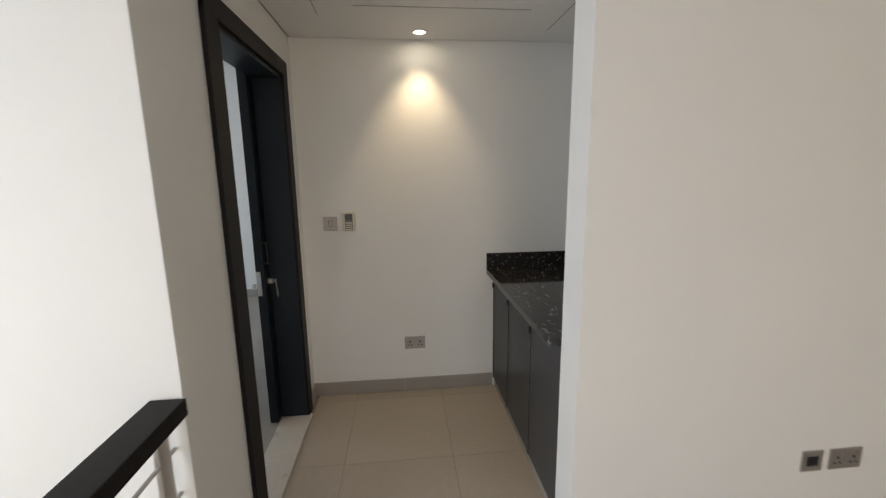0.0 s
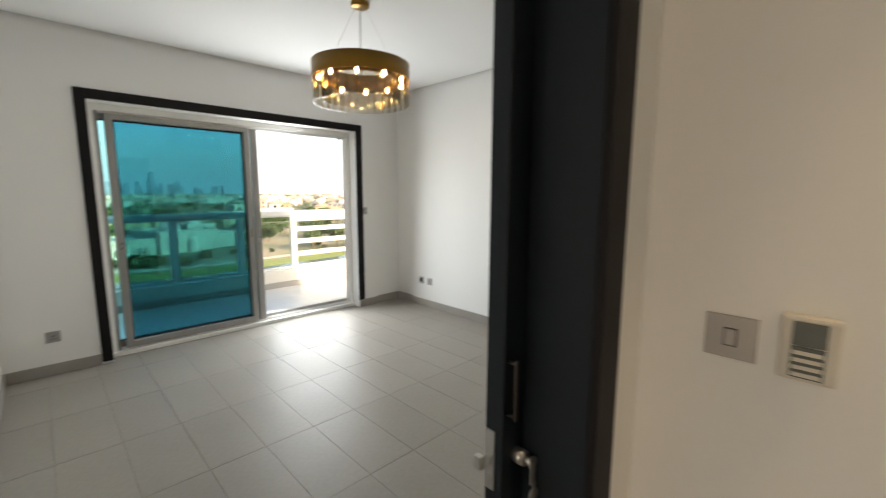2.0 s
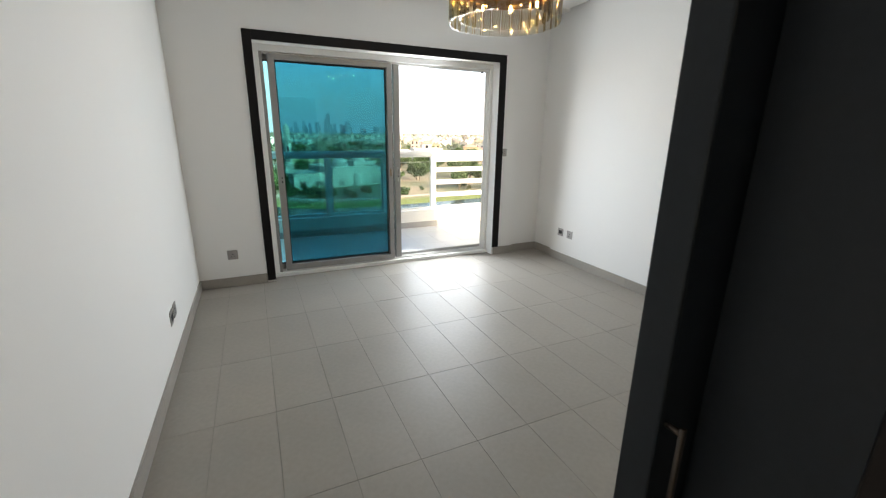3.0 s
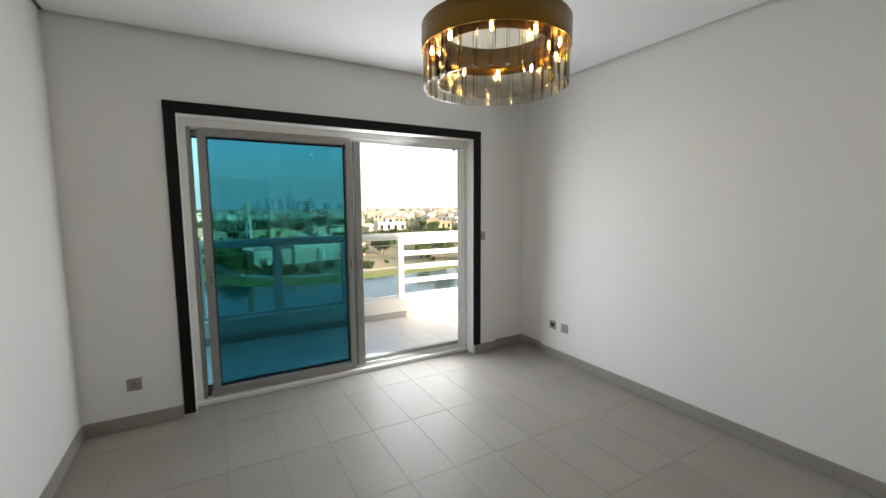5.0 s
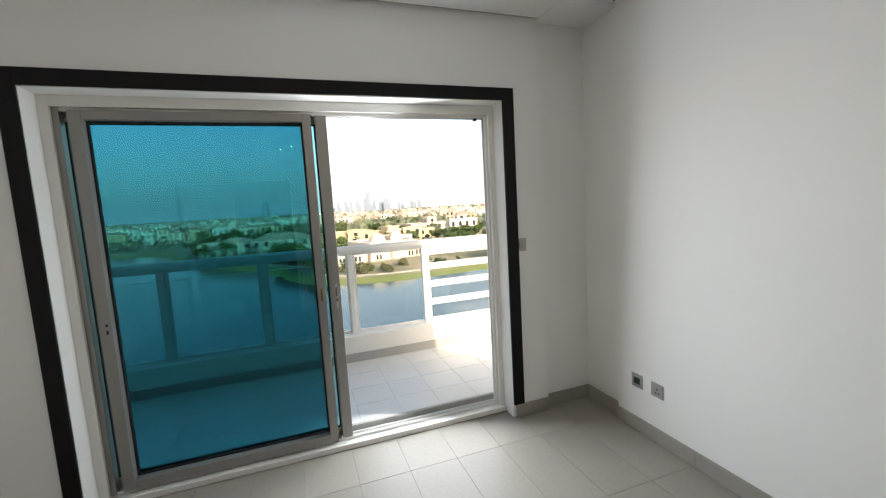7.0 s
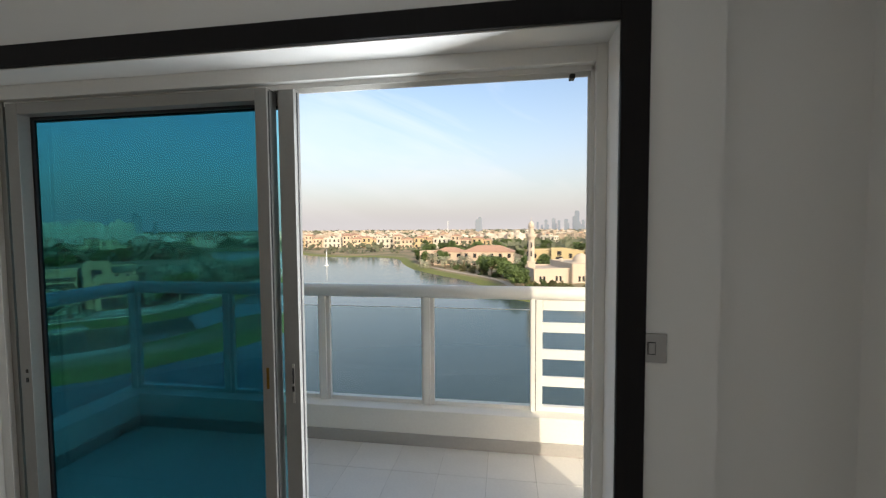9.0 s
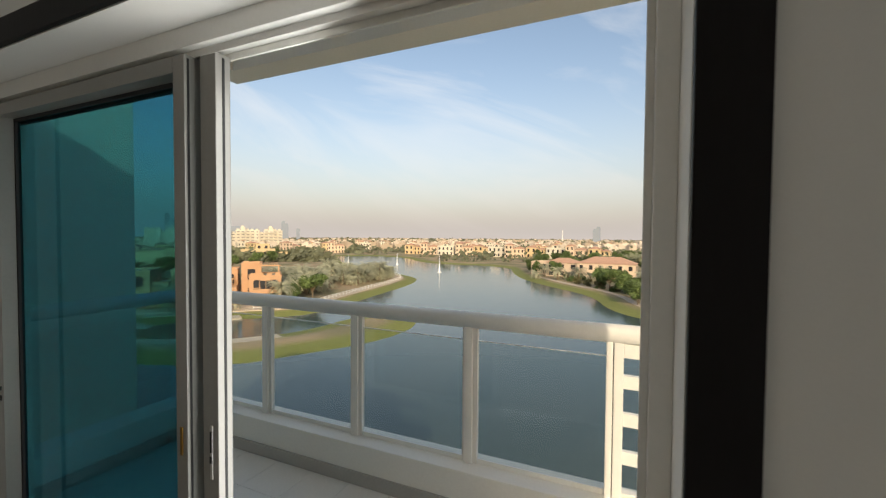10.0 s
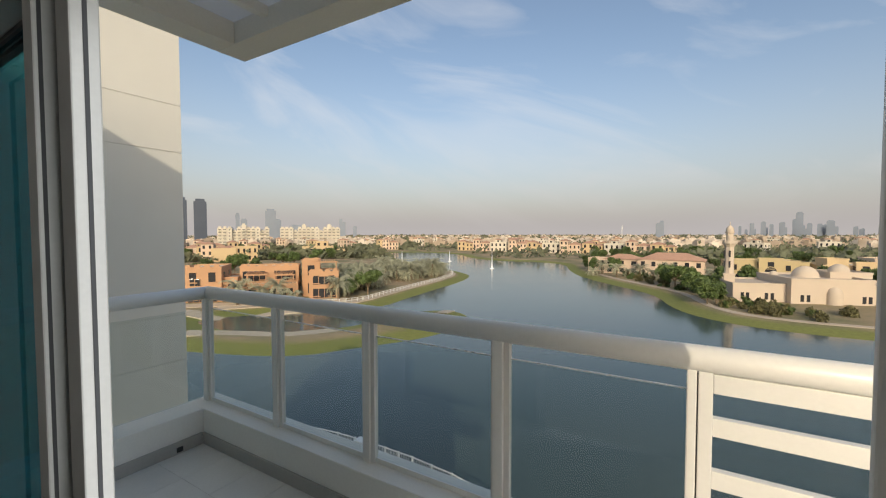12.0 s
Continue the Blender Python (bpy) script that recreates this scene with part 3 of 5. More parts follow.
part("bulb_plate", lathe([(0.240, 2.225), (0.316, 2.225), (0.316, 2.229), (0.240, 2.229), (0.240, 2.225)], 60, (CX, CYY, 0)), BRASS, ch)
for radius, count, z0, z1, w in ((0.308, 32, 2.012, 2.18, 0.0268), (0.250, 26, 2.035, 2.19, 0.0258)):
    for i in range(count):
        a = 2 * math.pi * i / count
        turn = Matrix.Translation((CX, CYY, 0)) @ Matrix.Rotation(a, 4, "Z") @ Matrix.Translation((radius, 0, 0)) @ Matrix.Rotation(radians(random.uniform(-9, 9)), 4, "Z")
        low = z0 + random.uniform(-0.003, 0.003)
        bm = box(-0.005, 0.005, -w + 0.003, w - 0.003, low, z1, 0.0018)
        bm.transform(turn)
        plate_ob = part("crystal_plate", bm, CRYSTAL, ch)
        bm = boxes([(-0.0045, 0.0045, -w, -w + 0.0028, low, z1), (-0.0045, 0.0045, w - 0.0028, w, low, z1)], 0.001)
        bm.transform(turn)
        part("bevelled_edge", bm, BEVELED, plate_ob, "bright bevelled edge of the plate")
for i in range(10):
    a = 2 * math.pi * (i + 0.4) / 10
    x, y = CX + 0.279 * math.cos(a), CYY + 0.279 * math.sin(a)
    part("lamp_holder", rod((x, y, 2.178), (x, y, 2.224), 0.011, 12), BRASS, ch, "", True)
    part("bulb", lathe([(0.0001, 2.146), (0.0045, 2.149), (0.0062, 2.156), (0.0052, 2.170), (0.004, 2.178)], 12, (x, y, 0)), BULB, ch, "small glowing capsule bulb", True)

# ---- landing rail ----
rail = thing("stair_rail", (-1.2, 0.552, 0), "dark wooden handrail on steel posts with thin steel bars", "railing")
part("handrail", box(-3.6, 0.019, 0.505, 0.60, 0.80, 0.85, 0.004), DARKWOOD, rail, "flat dark wooden handrail")
for x in (-0.04, -1.2, -2.4, -3.5):
    part("post", box(x - 0.025, x + 0.025, 0.545, 0.56, -0.02, 0.799, 0.002), STEEL, rail, "flat steel post")
for z in (0.14, 0.28, 0.42, 0.56, 0.70):
    part("bar", rod((-3.6, 0.552, z), (0.015, 0.552, z), 0.006, 10), STEEL, rail, "thin steel bar", True)

# ---- balcony ----


FRONT = 5.925         # inner face of the balcony's kerb
BZ, KZ = 0.07, 0.315   # balcony floor, top of the kerb
SX = 0.24              # inner face of the side kerb
structure("balcony_slab", boxes([(0.0, 6.5, EY, 6.14, -0.35, BZ - 0.012)]), BALCGROUT, "concrete balcony slab")


def along(x0, x1, y0, y1, z0, z1, bevel=0.0):
    """A box along the balcony's front; y counts from the kerb's inner face."""
    return box(x0, x1, FRONT + y0, FRONT + y1, z0, z1, bevel)


structure("balcony_kerb", along(0.02, 6.5, 0.0, 0.22, -0.35, KZ, 0.008), BALCPAINT, "cream painted balcony kerb with a flat ledge")
structure("balcony_kerb_side", box(0.02, SX, EY, FRONT + 0.004, -0.35, KZ - 0.001, 0.008), BALCPAINT, "cream painted side kerb of the balcony")
skirt = structure("baseboard_balcony", along(SX + 0.013, 6.4, -0.012, -0.0005, BZ, BZ + 0.082, 0.002), BALCSKIRT, "grey skirting along the balcony kerb")
part("skirting_tile", box(SX + 0.0005, SX + 0.012, EY, FRONT - 0.013, BZ, BZ + 0.082, 0.002), BALCSKIRT, skirt)
part("drain_hole", boxes([(SX + 0.009, SX + 0.016, 5.74, 5.78, BZ + 0.012, BZ + 0.045)], 0.002), BLACK, skirt)
# the next wing stands out beyond the balcony, with shadow joints between its panels
WX, WJ = -4.2, (-17.5, -8.0, -3.5, -0.58, 0.19, 2.90, 3.675, 7.0)
wing = structure("facade_left", boxes([(-17.99, WX - 0.015, EY - 0.19, 7.995, -17.4, 6.9)]), RENDER, "cream rendered wing wall with shadow joints")
for z0, z1 in zip(WJ, WJ[1:]):
    part("render_panel", boxes([(-18, WX, EY - 0.2, 8.01, z0 + 0.007, z1 - 0.007)]), RENDER, wing)
structure("facade_beside", boxes([(WX, -0.1, 4.5, EY - 0.001, -17.5, 2.75)]), RENDER, "cream rendered house front beside the balcony")
structure("facade_below", boxes([(-0.1, 4.015, -5, 4.62, -17.5, -0.26), (-0.1, 3.87, 4.62, EY, -17.5, -0.36)]), RENDER, "cream rendered house wall below the rooms")
structure("facade_outer", boxes([(LX - 0.3, OX0 - 0.0, EY + 0.0005, EY + 0.02, -0.3, 2.755), (OX1, 3.87, EY + 0.0005, EY + 0.02, -0.3, 2.755), (OX0, OX1, EY + 0.0005, EY + 0.02, OZ, 2.755)]), RENDER, "cream rendered balcony facade")
structure("canopy_front_beam", boxes([(0.655, 6.5, 5.84, 6.024, 2.672, 2.80)], 0.004), BALCPAINT, "cream edge beam of the balcony canopy")
structure("canopy_side_beam", boxes([(0.655, 0.84, EY, 5.84, 2.6725, 2.80)], 0.004), BALCPAINT, "cream side beam of the balcony canopy")
structure("ceiling_canopy", boxes([(0.67, 6.5, EY + 0.021, 6.01, 2.801, 2.805)]), SHEET, "white translucent sheet over the balcony canopy")
for i in range(9):
    x = 1.14 + i * 0.505
    structure("canopy_joist", box(x - 0.022, x + 0.022, EY, 5.839, 2.745, 2.8005, 0.002), BALCPAINT, "slim cream joist under the canopy")

bal = thing("balustrade", (2.0, FRONT + 0.118, KZ), "white enamelled balustrade with clear glass panes and a round top rail", "railing")
PY, RZ = 0.118, 1.116   # line of the posts behind the kerb's face, middle of the top rail
YP = FRONT + PY
bm = rod((0.115, EY + 0.03, RZ), (0.115, YP, RZ), 0.046, 24)
part("top_rail", bm, RAILPAINT, bal, "round white top rail", True)
bm = rod((0.115, YP, RZ), (6.4, YP, RZ), 0.046, 24)
bmesh.ops.create_uvsphere(bm, u_segments=20, v_segments=12, radius=0.046, matrix=Matrix.Translation((0.115, YP, RZ)))
part("top_rail", bm, RAILPAINT, bal, "round white top rail", True)
xs_posts = (0.115, 0.926, 1.696, 2.464)
for x in xs_posts:
    p = part("post", boxes([(x - 0.032, x + 0.018, YP - 0.03, YP + 0.03, KZ - 0.004, RZ - 0.036)], 0.005), RAILPAINT, bal, "white enamelled post")
    part("glazing_channel", boxes([(x + 0.0185, x + 0.045, YP - 0.018, YP + 0.012, KZ + 0.001, RZ - 0.04), (x - 0.046, x - 0.0325, YP - 0.012, YP + 0.012, KZ + 0.001, RZ - 0.04)], 0.002), ALU, p)
x3 = 3.199
part("post", boxes([(x3 - 0.030, x3 + 0.0005, YP - 0.028, YP + 0.028, KZ - 0.004, RZ - 0.036)], 0.005), RAILPAINT, bal, "white enamelled end post")
part("post_joint", boxes([(x3 + 0.001, x3 + 0.0045, YP - 0.02, YP + 0.02, KZ, RZ - 0.04)]), RUBBER, bal, "dark open joint beside the end post")
ends = (*xs_posts, x3)
for a, b in zip(ends, ends[1:]):
    pane = part("pane", along(a + 0.046, b - 0.032, PY - 0.005, PY + 0.005, KZ + 0.03, RZ - 0.115), CLEAR, bal, "clear glass balustrade pane")
    pane.visible_shadow = False
    part("pane_edge", along(a + 0.046, b - 0.032, PY - 0.0055, PY + 0.0055, RZ - 0.115, RZ - 0.111), ALU, bal, "bright ground edge of the glass")
    part("glazing_bead", along(a + 0.046, b - 0.032, PY - 0.010, PY + 0.010, KZ + 0.0005, KZ + 0.028, 0.002), RAILPAINT, bal)
pane = part("pane", box(0.110, 0.120, EY + 0.08, YP - 0.05, KZ + 0.03, RZ - 0.115), CLEAR, bal, "clear glass side pane")
pane.visible_shadow = False
part("slat_frame", along(x3 + 0.005, x3 + 0.048, PY - 0.022, PY + 0.022, KZ + 0.001, RZ - 0.04, 0.004), RAILPAINT, bal, "white frame of the slatted panel")


def panel_piece(name, x0, x1, z0, z1, depth):
    part(name, along(x0, x1, PY - depth, PY + depth, z0, z1, 0.004), RAILPAINT, bal, "white horizontal slat" if name == "slat" else "")


panel_piece("slat_rail", x3 + 0.048, 6.3, 1.005, 1.072, 0.022)
panel_piece("slat_rail", x3 + 0.048, 6.3, KZ + 0.001, KZ + 0.035, 0.022)
for z in (0.855, 0.672, 0.486):
    panel_piece("slat", x3 + 0.048, 6.3, z, z + 0.064, 0.016)
for x in (4.4, 5.6):
    panel_piece("slat_post", x, x + 0.045, KZ + 0.035, 1.005, 0.02)
pane = part("pane", along(x3 + 0.05, 6.3, PY + 0.045, PY + 0.053, KZ + 0.02, 1.0), CLEAR, bal, "clear glass behind the slats")
pane.visible_shadow = False

# ---- outside: lake, ground, houses, trees ----
indoors = {ob.name for ob in scene.objects}
WZ = -17.5
LAKE = [(-60, 14), (-85, 34), (-50, 43.8), (-44, 55), (-37.5, 66), (-36.5, 80), (-41, 89), (-49, 92), (-55, 84), (-55, 68), (-61, 57), (-74, 50),
        (-92, 52), (-82, 66), (-64, 81), (-69, 108), (-76, 161), (-94, 183), (-200, 258), (-265, 337), (-190, 350), (-128, 266), (-66, 271), (-46, 203),
        (-26, 170), (-6, 147), (0, 119), (12, 106.5), (33, 104), (90, 112), (130, 60), (60, 28), (-20, 29)]


def smooth_ring(points, times=2):
    """Rounds a closed line by cutting its corners."""
    p = np.array(points, float)
    for _ in range(times):
        q = np.roll(p, -1, axis=0)
        p = np.stack([0.75 * p + 0.25 * q, 0.25 * p + 0.75 * q], axis=1).reshape(-1, 2)
    return p


SHORE = smooth_ring(LAKE)


def from_shore(pts):
    """Metres from the lake's edge, negative on the water."""
    pts = np.asarray(pts, float)
    a, b = SHORE, np.roll(SHORE, -1, axis=0)
    best = np.full(len(pts), 1e18)
    inside = np.zeros(len(pts), bool)
    for (x0, y0), (x1, y1) in zip(a, b):
        dx, dy = x1 - x0, y1 - y0
        t = np.clip(((pts[:, 0] - x0) * dx + (pts[:, 1] - y0) * dy) / (dx * dx + dy * dy + 1e-9), 0, 1)
        best = np.minimum(best, (pts[:, 0] - x0 - t * dx) ** 2 + (pts[:, 1] - y0 - t * dy) ** 2)
        if abs(dy) > 1e-9:
            inside ^= ((y0 > pts[:, 1]) != (y1 > pts[:, 1])) & (pts[:, 0] < x0 + (pts[:, 1] - y0) / dy * dx)
    d = np.sqrt(best)
    return np.where(inside, -d, d)


def land_height(d):
    return WZ + np.clip(d * 0.16, -1.6, 0.0) + 0.85 * np.clip(d / 7.0, 0, 1) + 0.5 * np.clip((d - 9) / 25, 0, 1)


def ground_z(x, y):
    return float(land_height(from_shore([(x, y)]))[0])


TERRA = material("terracotta_render", (0.52, 0.31, 0.175), 0.9, vary=0.08, scale=0.4, grain=6)
SAND = material("sand_render", (0.60, 0.46, 0.27), 0.9, vary=0.06, scale=0.4, grain=6)
PINK = material("pale_pink_render", (0.66, 0.52, 0.385), 0.9, vary=0.06, scale=0.3, grain=6)
MOSQUE = material("pale_mosque_stone", (0.58, 0.49, 0.385), 0.9, vary=0.05, scale=0.3, grain=6)
YELLOW = material("ochre_render", (0.52, 0.42, 0.235), 0.9, vary=0.06, scale=0.4, grain=6)
CREAM = material("white_apartment_render", (0.66, 0.61, 0.50), 0.9, vary=0.05, scale=0.1, grain=3)
ROOF = material("clay_roof", (0.50, 0.30, 0.205), 0.9, vary=0.15, scale=0.8, grain=9)
FLATROOF = material("pale_flat_roof", (0.55, 0.46, 0.36), 0.95, vary=0.1, scale=0.5)
PANE = material("dark_house_glass", (0.035, 0.036, 0.04), 0.15, vary=0.2, scale=0.5)
# panes of the far flats, lightened in colour to stand for haze
FARPANE = material("hazed_flat_glass", (0.17, 0.165, 0.15), 0.3, vary=0.2, scale=0.5)
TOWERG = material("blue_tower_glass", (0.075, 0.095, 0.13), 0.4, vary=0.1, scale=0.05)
# far towers: the haze of the air is mixed into this blue-grey
TOWERP = material("hazed_tower_concrete", (0.25, 0.29, 0.345), 0.8, vary=0.05, scale=0.05)
PATHM = material("promenade_paving", (0.50, 0.42, 0.32), 0.9, vary=0.1, scale=0.5, grain=4)
BARK = material("palm_bark", (0.20, 0.145, 0.09), 0.95, vary=0.25, scale=3, grain=12)
PALML = material("palm_leaf", (0.34, 0.345, 0.235), 0.6, vary=0.35, scale=0.6, grain=4, random=0.25)
LEAF = material("leaf", (0.085, 0.125, 0.035), 0.6, vary=0.4, scale=0.7, grain=4, random=0.3)
SHRUB = material("dry_shrub", (0.125, 0.115, 0.045), 0.7, vary=0.4, scale=0.7, grain=4, random=0.35)
# far leaves, greyed and paled in colour for the haze before them
WOODS = material("hazed_foliage", (0.13, 0.14, 0.085), 0.9, vary=0.5, scale=0.05, grain=0.5)
SPRAY = material("fountain_spray", (0.80, 0.82, 0.84), 0.5, vary=0.05)

# water: dark, near still, broken by fine ripples
WATER = bpy.data.materials.new("lake_water")
WATER.use_nodes = True
nd, ln = WATER.node_tree.nodes, WATER.node_tree.links
bs = nd["Principled BSDF"]
bs.inputs["Base Color"].default_value = (0.060, 0.088, 0.085, 1)
bs.inputs["Roughness"].default_value = 0.13
bs.inputs["IOR"].default_value = 1.33
tc = nd.new("ShaderNodeTexCoord")
n1 = nd.new("ShaderNodeTexNoise")
n1.inputs["Scale"].default_value, n1.inputs["Detail"].default_value = 0.4, 3.0
n2 = nd.new("ShaderNodeTexNoise")
n2.inputs["Scale"].default_value = 0.03
ml = nd.new("ShaderNodeMath")
ml.operation = "MULTIPLY"
bp = nd.new("ShaderNodeBump")
bp.inputs["Strength"].default_value, bp.inputs["Distance"].default_value = 0.18, 0.10
for n in (n1, n2):
    ln.new(tc.outputs["Object"], n.inputs["Vector"])
ln.new(n1.outputs[0], ml.inputs[0])
ln.new(n2.outputs[0], ml.inputs[1])
ln.new(ml.outputs[0], bp.inputs["Height"])
ln.new(bp.outputs[0], bs.inputs["Normal"])
gm = bmesh.new()
vs = [gm.verts.new(p) for p in ((-420, 5, WZ), (180, 5, WZ), (180, 420, WZ), (-420, 420, WZ))]
gm.faces.new(vs)
structure("water", gm, WATER, "calm dark blue lake with faint ripples")

# ground: turf near the water, dry soil and scrub further off
GROUND = bpy.data.materials.new("ground")
GROUND.use_nodes = True
nd, ln = GROUND.node_tree.nodes, GROUND.node_tree.links
bs = nd["Principled BSDF"]
bs.inputs["Roughness"].default_value = 0.95
tc = nd.new("ShaderNodeTexCoord")
sp = nd.new("ShaderNodeSeparateXYZ")
n1 = nd.new("ShaderNodeTexNoise")
n1.inputs["Scale"].default_value, n1.inputs["Detail"].default_value = 0.06, 6.0
n2 = nd.new("ShaderNodeTexNoise")
n2.inputs["Scale"].default_value, n2.inputs["Detail"].default_value = 1.4, 3.0
ln.new(tc.outputs["Object"], n1.inputs["Vector"])
ln.new(tc.outputs["Object"], n2.inputs["Vector"])
ln.new(tc.outputs["Object"], sp.inputs[0])
sc = nd.new("ShaderNodeValToRGB")
e = sc.color_ramp.elements
e[0].position, e[0].color = 0.38, (0.36, 0.27, 0.165, 1)
e[1].position, e[1].color = 0.62, (0.19, 0.175, 0.085, 1)
ln.new(n1.outputs[0], sc.inputs[0])
hm = nd.new("ShaderNodeMapRange")
hm.inputs[1].default_value, hm.inputs[2].default_value = WZ + 0.50, WZ + 0.80
ln.new(sp.outputs[2], hm.inputs[0])
mx = nd.new("ShaderNodeMix")
mx.data_type = "RGBA"
mx.inputs[6].default_value = (0.19, 0.205, 0.05, 1)
ln.new(hm.outputs[0], mx.inputs[0])
ln.new(sc.outputs[0], mx.inputs[7])
vr = nd.new("ShaderNodeMapRange")
vr.inputs[3].default_value, vr.inputs[4].default_value = 0.7, 1.3
ln.new(n2.outputs[0], vr.inputs[0])
hs = nd.new("ShaderNodeHueSaturation")
ln.new(mx.outputs[2], hs.inputs["Color"])
ln.new(vr.outputs[0], hs.inputs["Value"])
ln.new(hs.outputs[0], bs.inputs["Base Color"])
gx = np.concatenate([np.linspace(-4000, -460, 12), np.linspace(-420, -140, 48), np.linspace(-136, 60, 118), np.linspace(66, 180, 20), np.linspace(260, 4000, 12)])
gy = np.concatenate([np.linspace(-600, 4, 8), np.linspace(8, 200, 116), np.linspace(204, 360, 40), np.linspace(380, 4500, 30)])
XX, YY = np.meshgrid(gx, gy)
pts = np.stack([XX.ravel(), YY.ravel()], axis=1)
hh = land_height(from_shore(pts))
nx_, ny_ = len(gx), len(gy)
idx = np.arange(nx_ * ny_).reshape(ny_, nx_)
quads = np.stack([idx[:-1, :-1], idx[:-1, 1:], idx[1:, 1:], idx[1:, :-1]], axis=-1).reshape(-1, 4)
me = bpy.data.meshes.new("ground")
me.from_pydata(np.column_stack([pts, hh]).tolist(), [], quads.tolist())
me.materials.append(GROUND)
me.polygons.foreach_set("use_smooth", [True] * len(me.polygons))
tagged(new("ground", me), "green turf by the water and dry scrubland reaching the horizon", "ground", kind="structure")


def shore_line(i0, i1, off):
    """A line that keeps its distance from the shore between two corners of the lake."""
    n = len(SHORE)
    k0, k1 = i0 * 4, i1 * 4
    line = []
    for k in range(k0, k1):
        p, q = SHORE[(k - 1) % n], SHORE[(k + 1) % n]
        d = (q - p) / (np.linalg.norm(q - p) + 1e-9)
        line.append(SHORE[k % n] + off * np.array((-d[1], d[0])))
    return line


def ribbon(line, w, lift, mat, name, label):
    bm = bmesh.new()
    prev = None
    for k, p in enumerate(line):
        q0, q1 = line[max(0, k - 1)], line[min(len(line) - 1, k + 1)]
        d = (q1 - q0) / (np.linalg.norm(q1 - q0) + 1e-9)
        s = np.array((-d[1], d[0])) * w / 2
        z = ground_z(*p) + lift
        row = [bm.verts.new((*(p - s), z)), bm.verts.new((*(p + s), z)), bm.verts.new((*(p + s), z - 0.6)), bm.verts.new((*(p - s), z - 0.6))]
        if prev:
            for i in range(4):
                bm.faces.new((prev[i], prev[(i + 1) % 4], row[(i + 1) % 4], row[i]))
        prev = row
    return structure(name, bm, mat, label)


ribbon(shore_line(23, 30, 8.5), 2.2, 0.10, PATHM, "pavement_east", "pale winding footpath along the lake")
BEACH = material("pale_sand", (0.50, 0.43, 0.34), 0.95, vary=0.12, scale=0.3, grain=3)
ribbon([np.array(p) for p in ((-76.0, 43.6), (-71.5, 47.2), (-67.0, 49.9), (-62.5, 51.0), (-58.6, 53.2), (-56.3, 57.0), (-54.6, 60.8))], 4.2, 0.14, BEACH, "ground_sand", "pale sand bank on the green spit")
ribbon([np.array(p) for p in ((-45.6, 84.2), (-46.6, 88.0), (-47.2, 91.0))], 2.6, 0.16, BEACH, "ground_bunker", "small sand bunker on the spit's tip")
ribbon([np.array(p) for p in ((-104.0, 51.0), (-96.0, 54.4), (-88.0, 56.6), (-83.6, 60.4), (-82.0, 66.0), (-78.5, 72.0))], 5.0, 0.14, BEACH, "ground_beach", "pale sandy shore below the villas")
ribbon(shore_line(12, 17, 8.3), 4.6, 0.10, PATHM, "pavement_west", "pale promenade along the palm grove")


def fence_along(line, h, gap, mat, label, level=None, pickets=0.0):
    """A white fence: posts and two rails."""
    p0 = line[0]
    f = thing("fence", (float(p0[0]), float(p0[1]), ground_z(*p0) if level is None else level), label, "fence")
    m0 = m1 = None
    for a, b in zip(line, line[1:]):
        L = float(np.linalg.norm(b - a))
        za, zb = (ground_z(*a), ground_z(*b)) if level is None else (level, level)
        for z in ((h * 0.12, h) if pickets else (h * 0.5, h)):
            part("rail", rod((*a, za + z), (*b, zb + z), 0.05, 5), mat, f)
        n = max(1, round(L / gap))
        for i in range(n):
            t = i / n
            x, y, z = a[0] + (b[0] - a[0]) * t, a[1] + (b[1] - a[1]) * t, za + (zb - za) * t
            if m0 is None:
                b0 = box(-0.06, 0.06, -0.06, 0.06, -0.2, h + 0.08)
                m0 = bpy.data.meshes.new("post")
                b0.to_mesh(m0)
                b0.free()
                m0.materials.append(mat)
            o = new("post", m0)
            o.parent = f
            o.location = f.matrix_basis.inverted() @ Vector((x, y, z))
        for i in range(round(L / pickets) if pickets else 0):
            t = (i + 0.5) * pickets / L
            if m1 is None:
                b1 = box(-0.012, 0.012, -0.012, 0.012, h * 0.12, h)
                m1 = bpy.data.meshes.new("picket")
                b1.to_mesh(m1)
                b1.free()
                m1.materials.append(mat)
            o = new("picket", m1)
            o.parent = f
            o.location = f.matrix_basis.inverted() @ Vector((a[0] + (b[0] - a[0]) * t, a[1] + (b[1] - a[1]) * t, za))
    return f


fence_along(shore_line(13, 17, 7.2), 1.1, 2.2, RAILPAINT, "white promenade fence beside the palm grove")
QUAY = [np.array(p) for p in ((-36.0, 26.2), (-28.6, 28.3), (-22.4, 29.25), (-18.7, 29.45), (-14.7, 29.4), (-11.0, 29.05), (-8.1, 28.4), (-3.0, 26.6))]
fence_along(QUAY, 1.15, 1.6, RAILPAINT, "white picketed quayside fence below the balcony", -16.65, 0.16)
qm = bmesh.new()
top = [qm.verts.new((*(p + np.array((0.0, 0.35))), -16.65)) for p in QUAY] + [qm.verts.new((p[0], 19.0, -16.65)) for p in reversed(QUAY)]
face = qm.faces.new(top)
down = bmesh.ops.extrude_face_region(qm, geom=[face])["geom"]
bmesh.ops.translate(qm, vec=(0, 0, -1.6), verts=[v for v in down if isinstance(v, bmesh.types.BMVert)])
bmesh.ops.recalc_face_normals(qm, faces=qm.faces)
structure("pavement_quay", qm, PATHM, "pale paved quay along the water below the balcony")
b0 = thing("control_box", (-18.8, 28.65, -16.65), "white utility box beside the quay fence", "utility box")
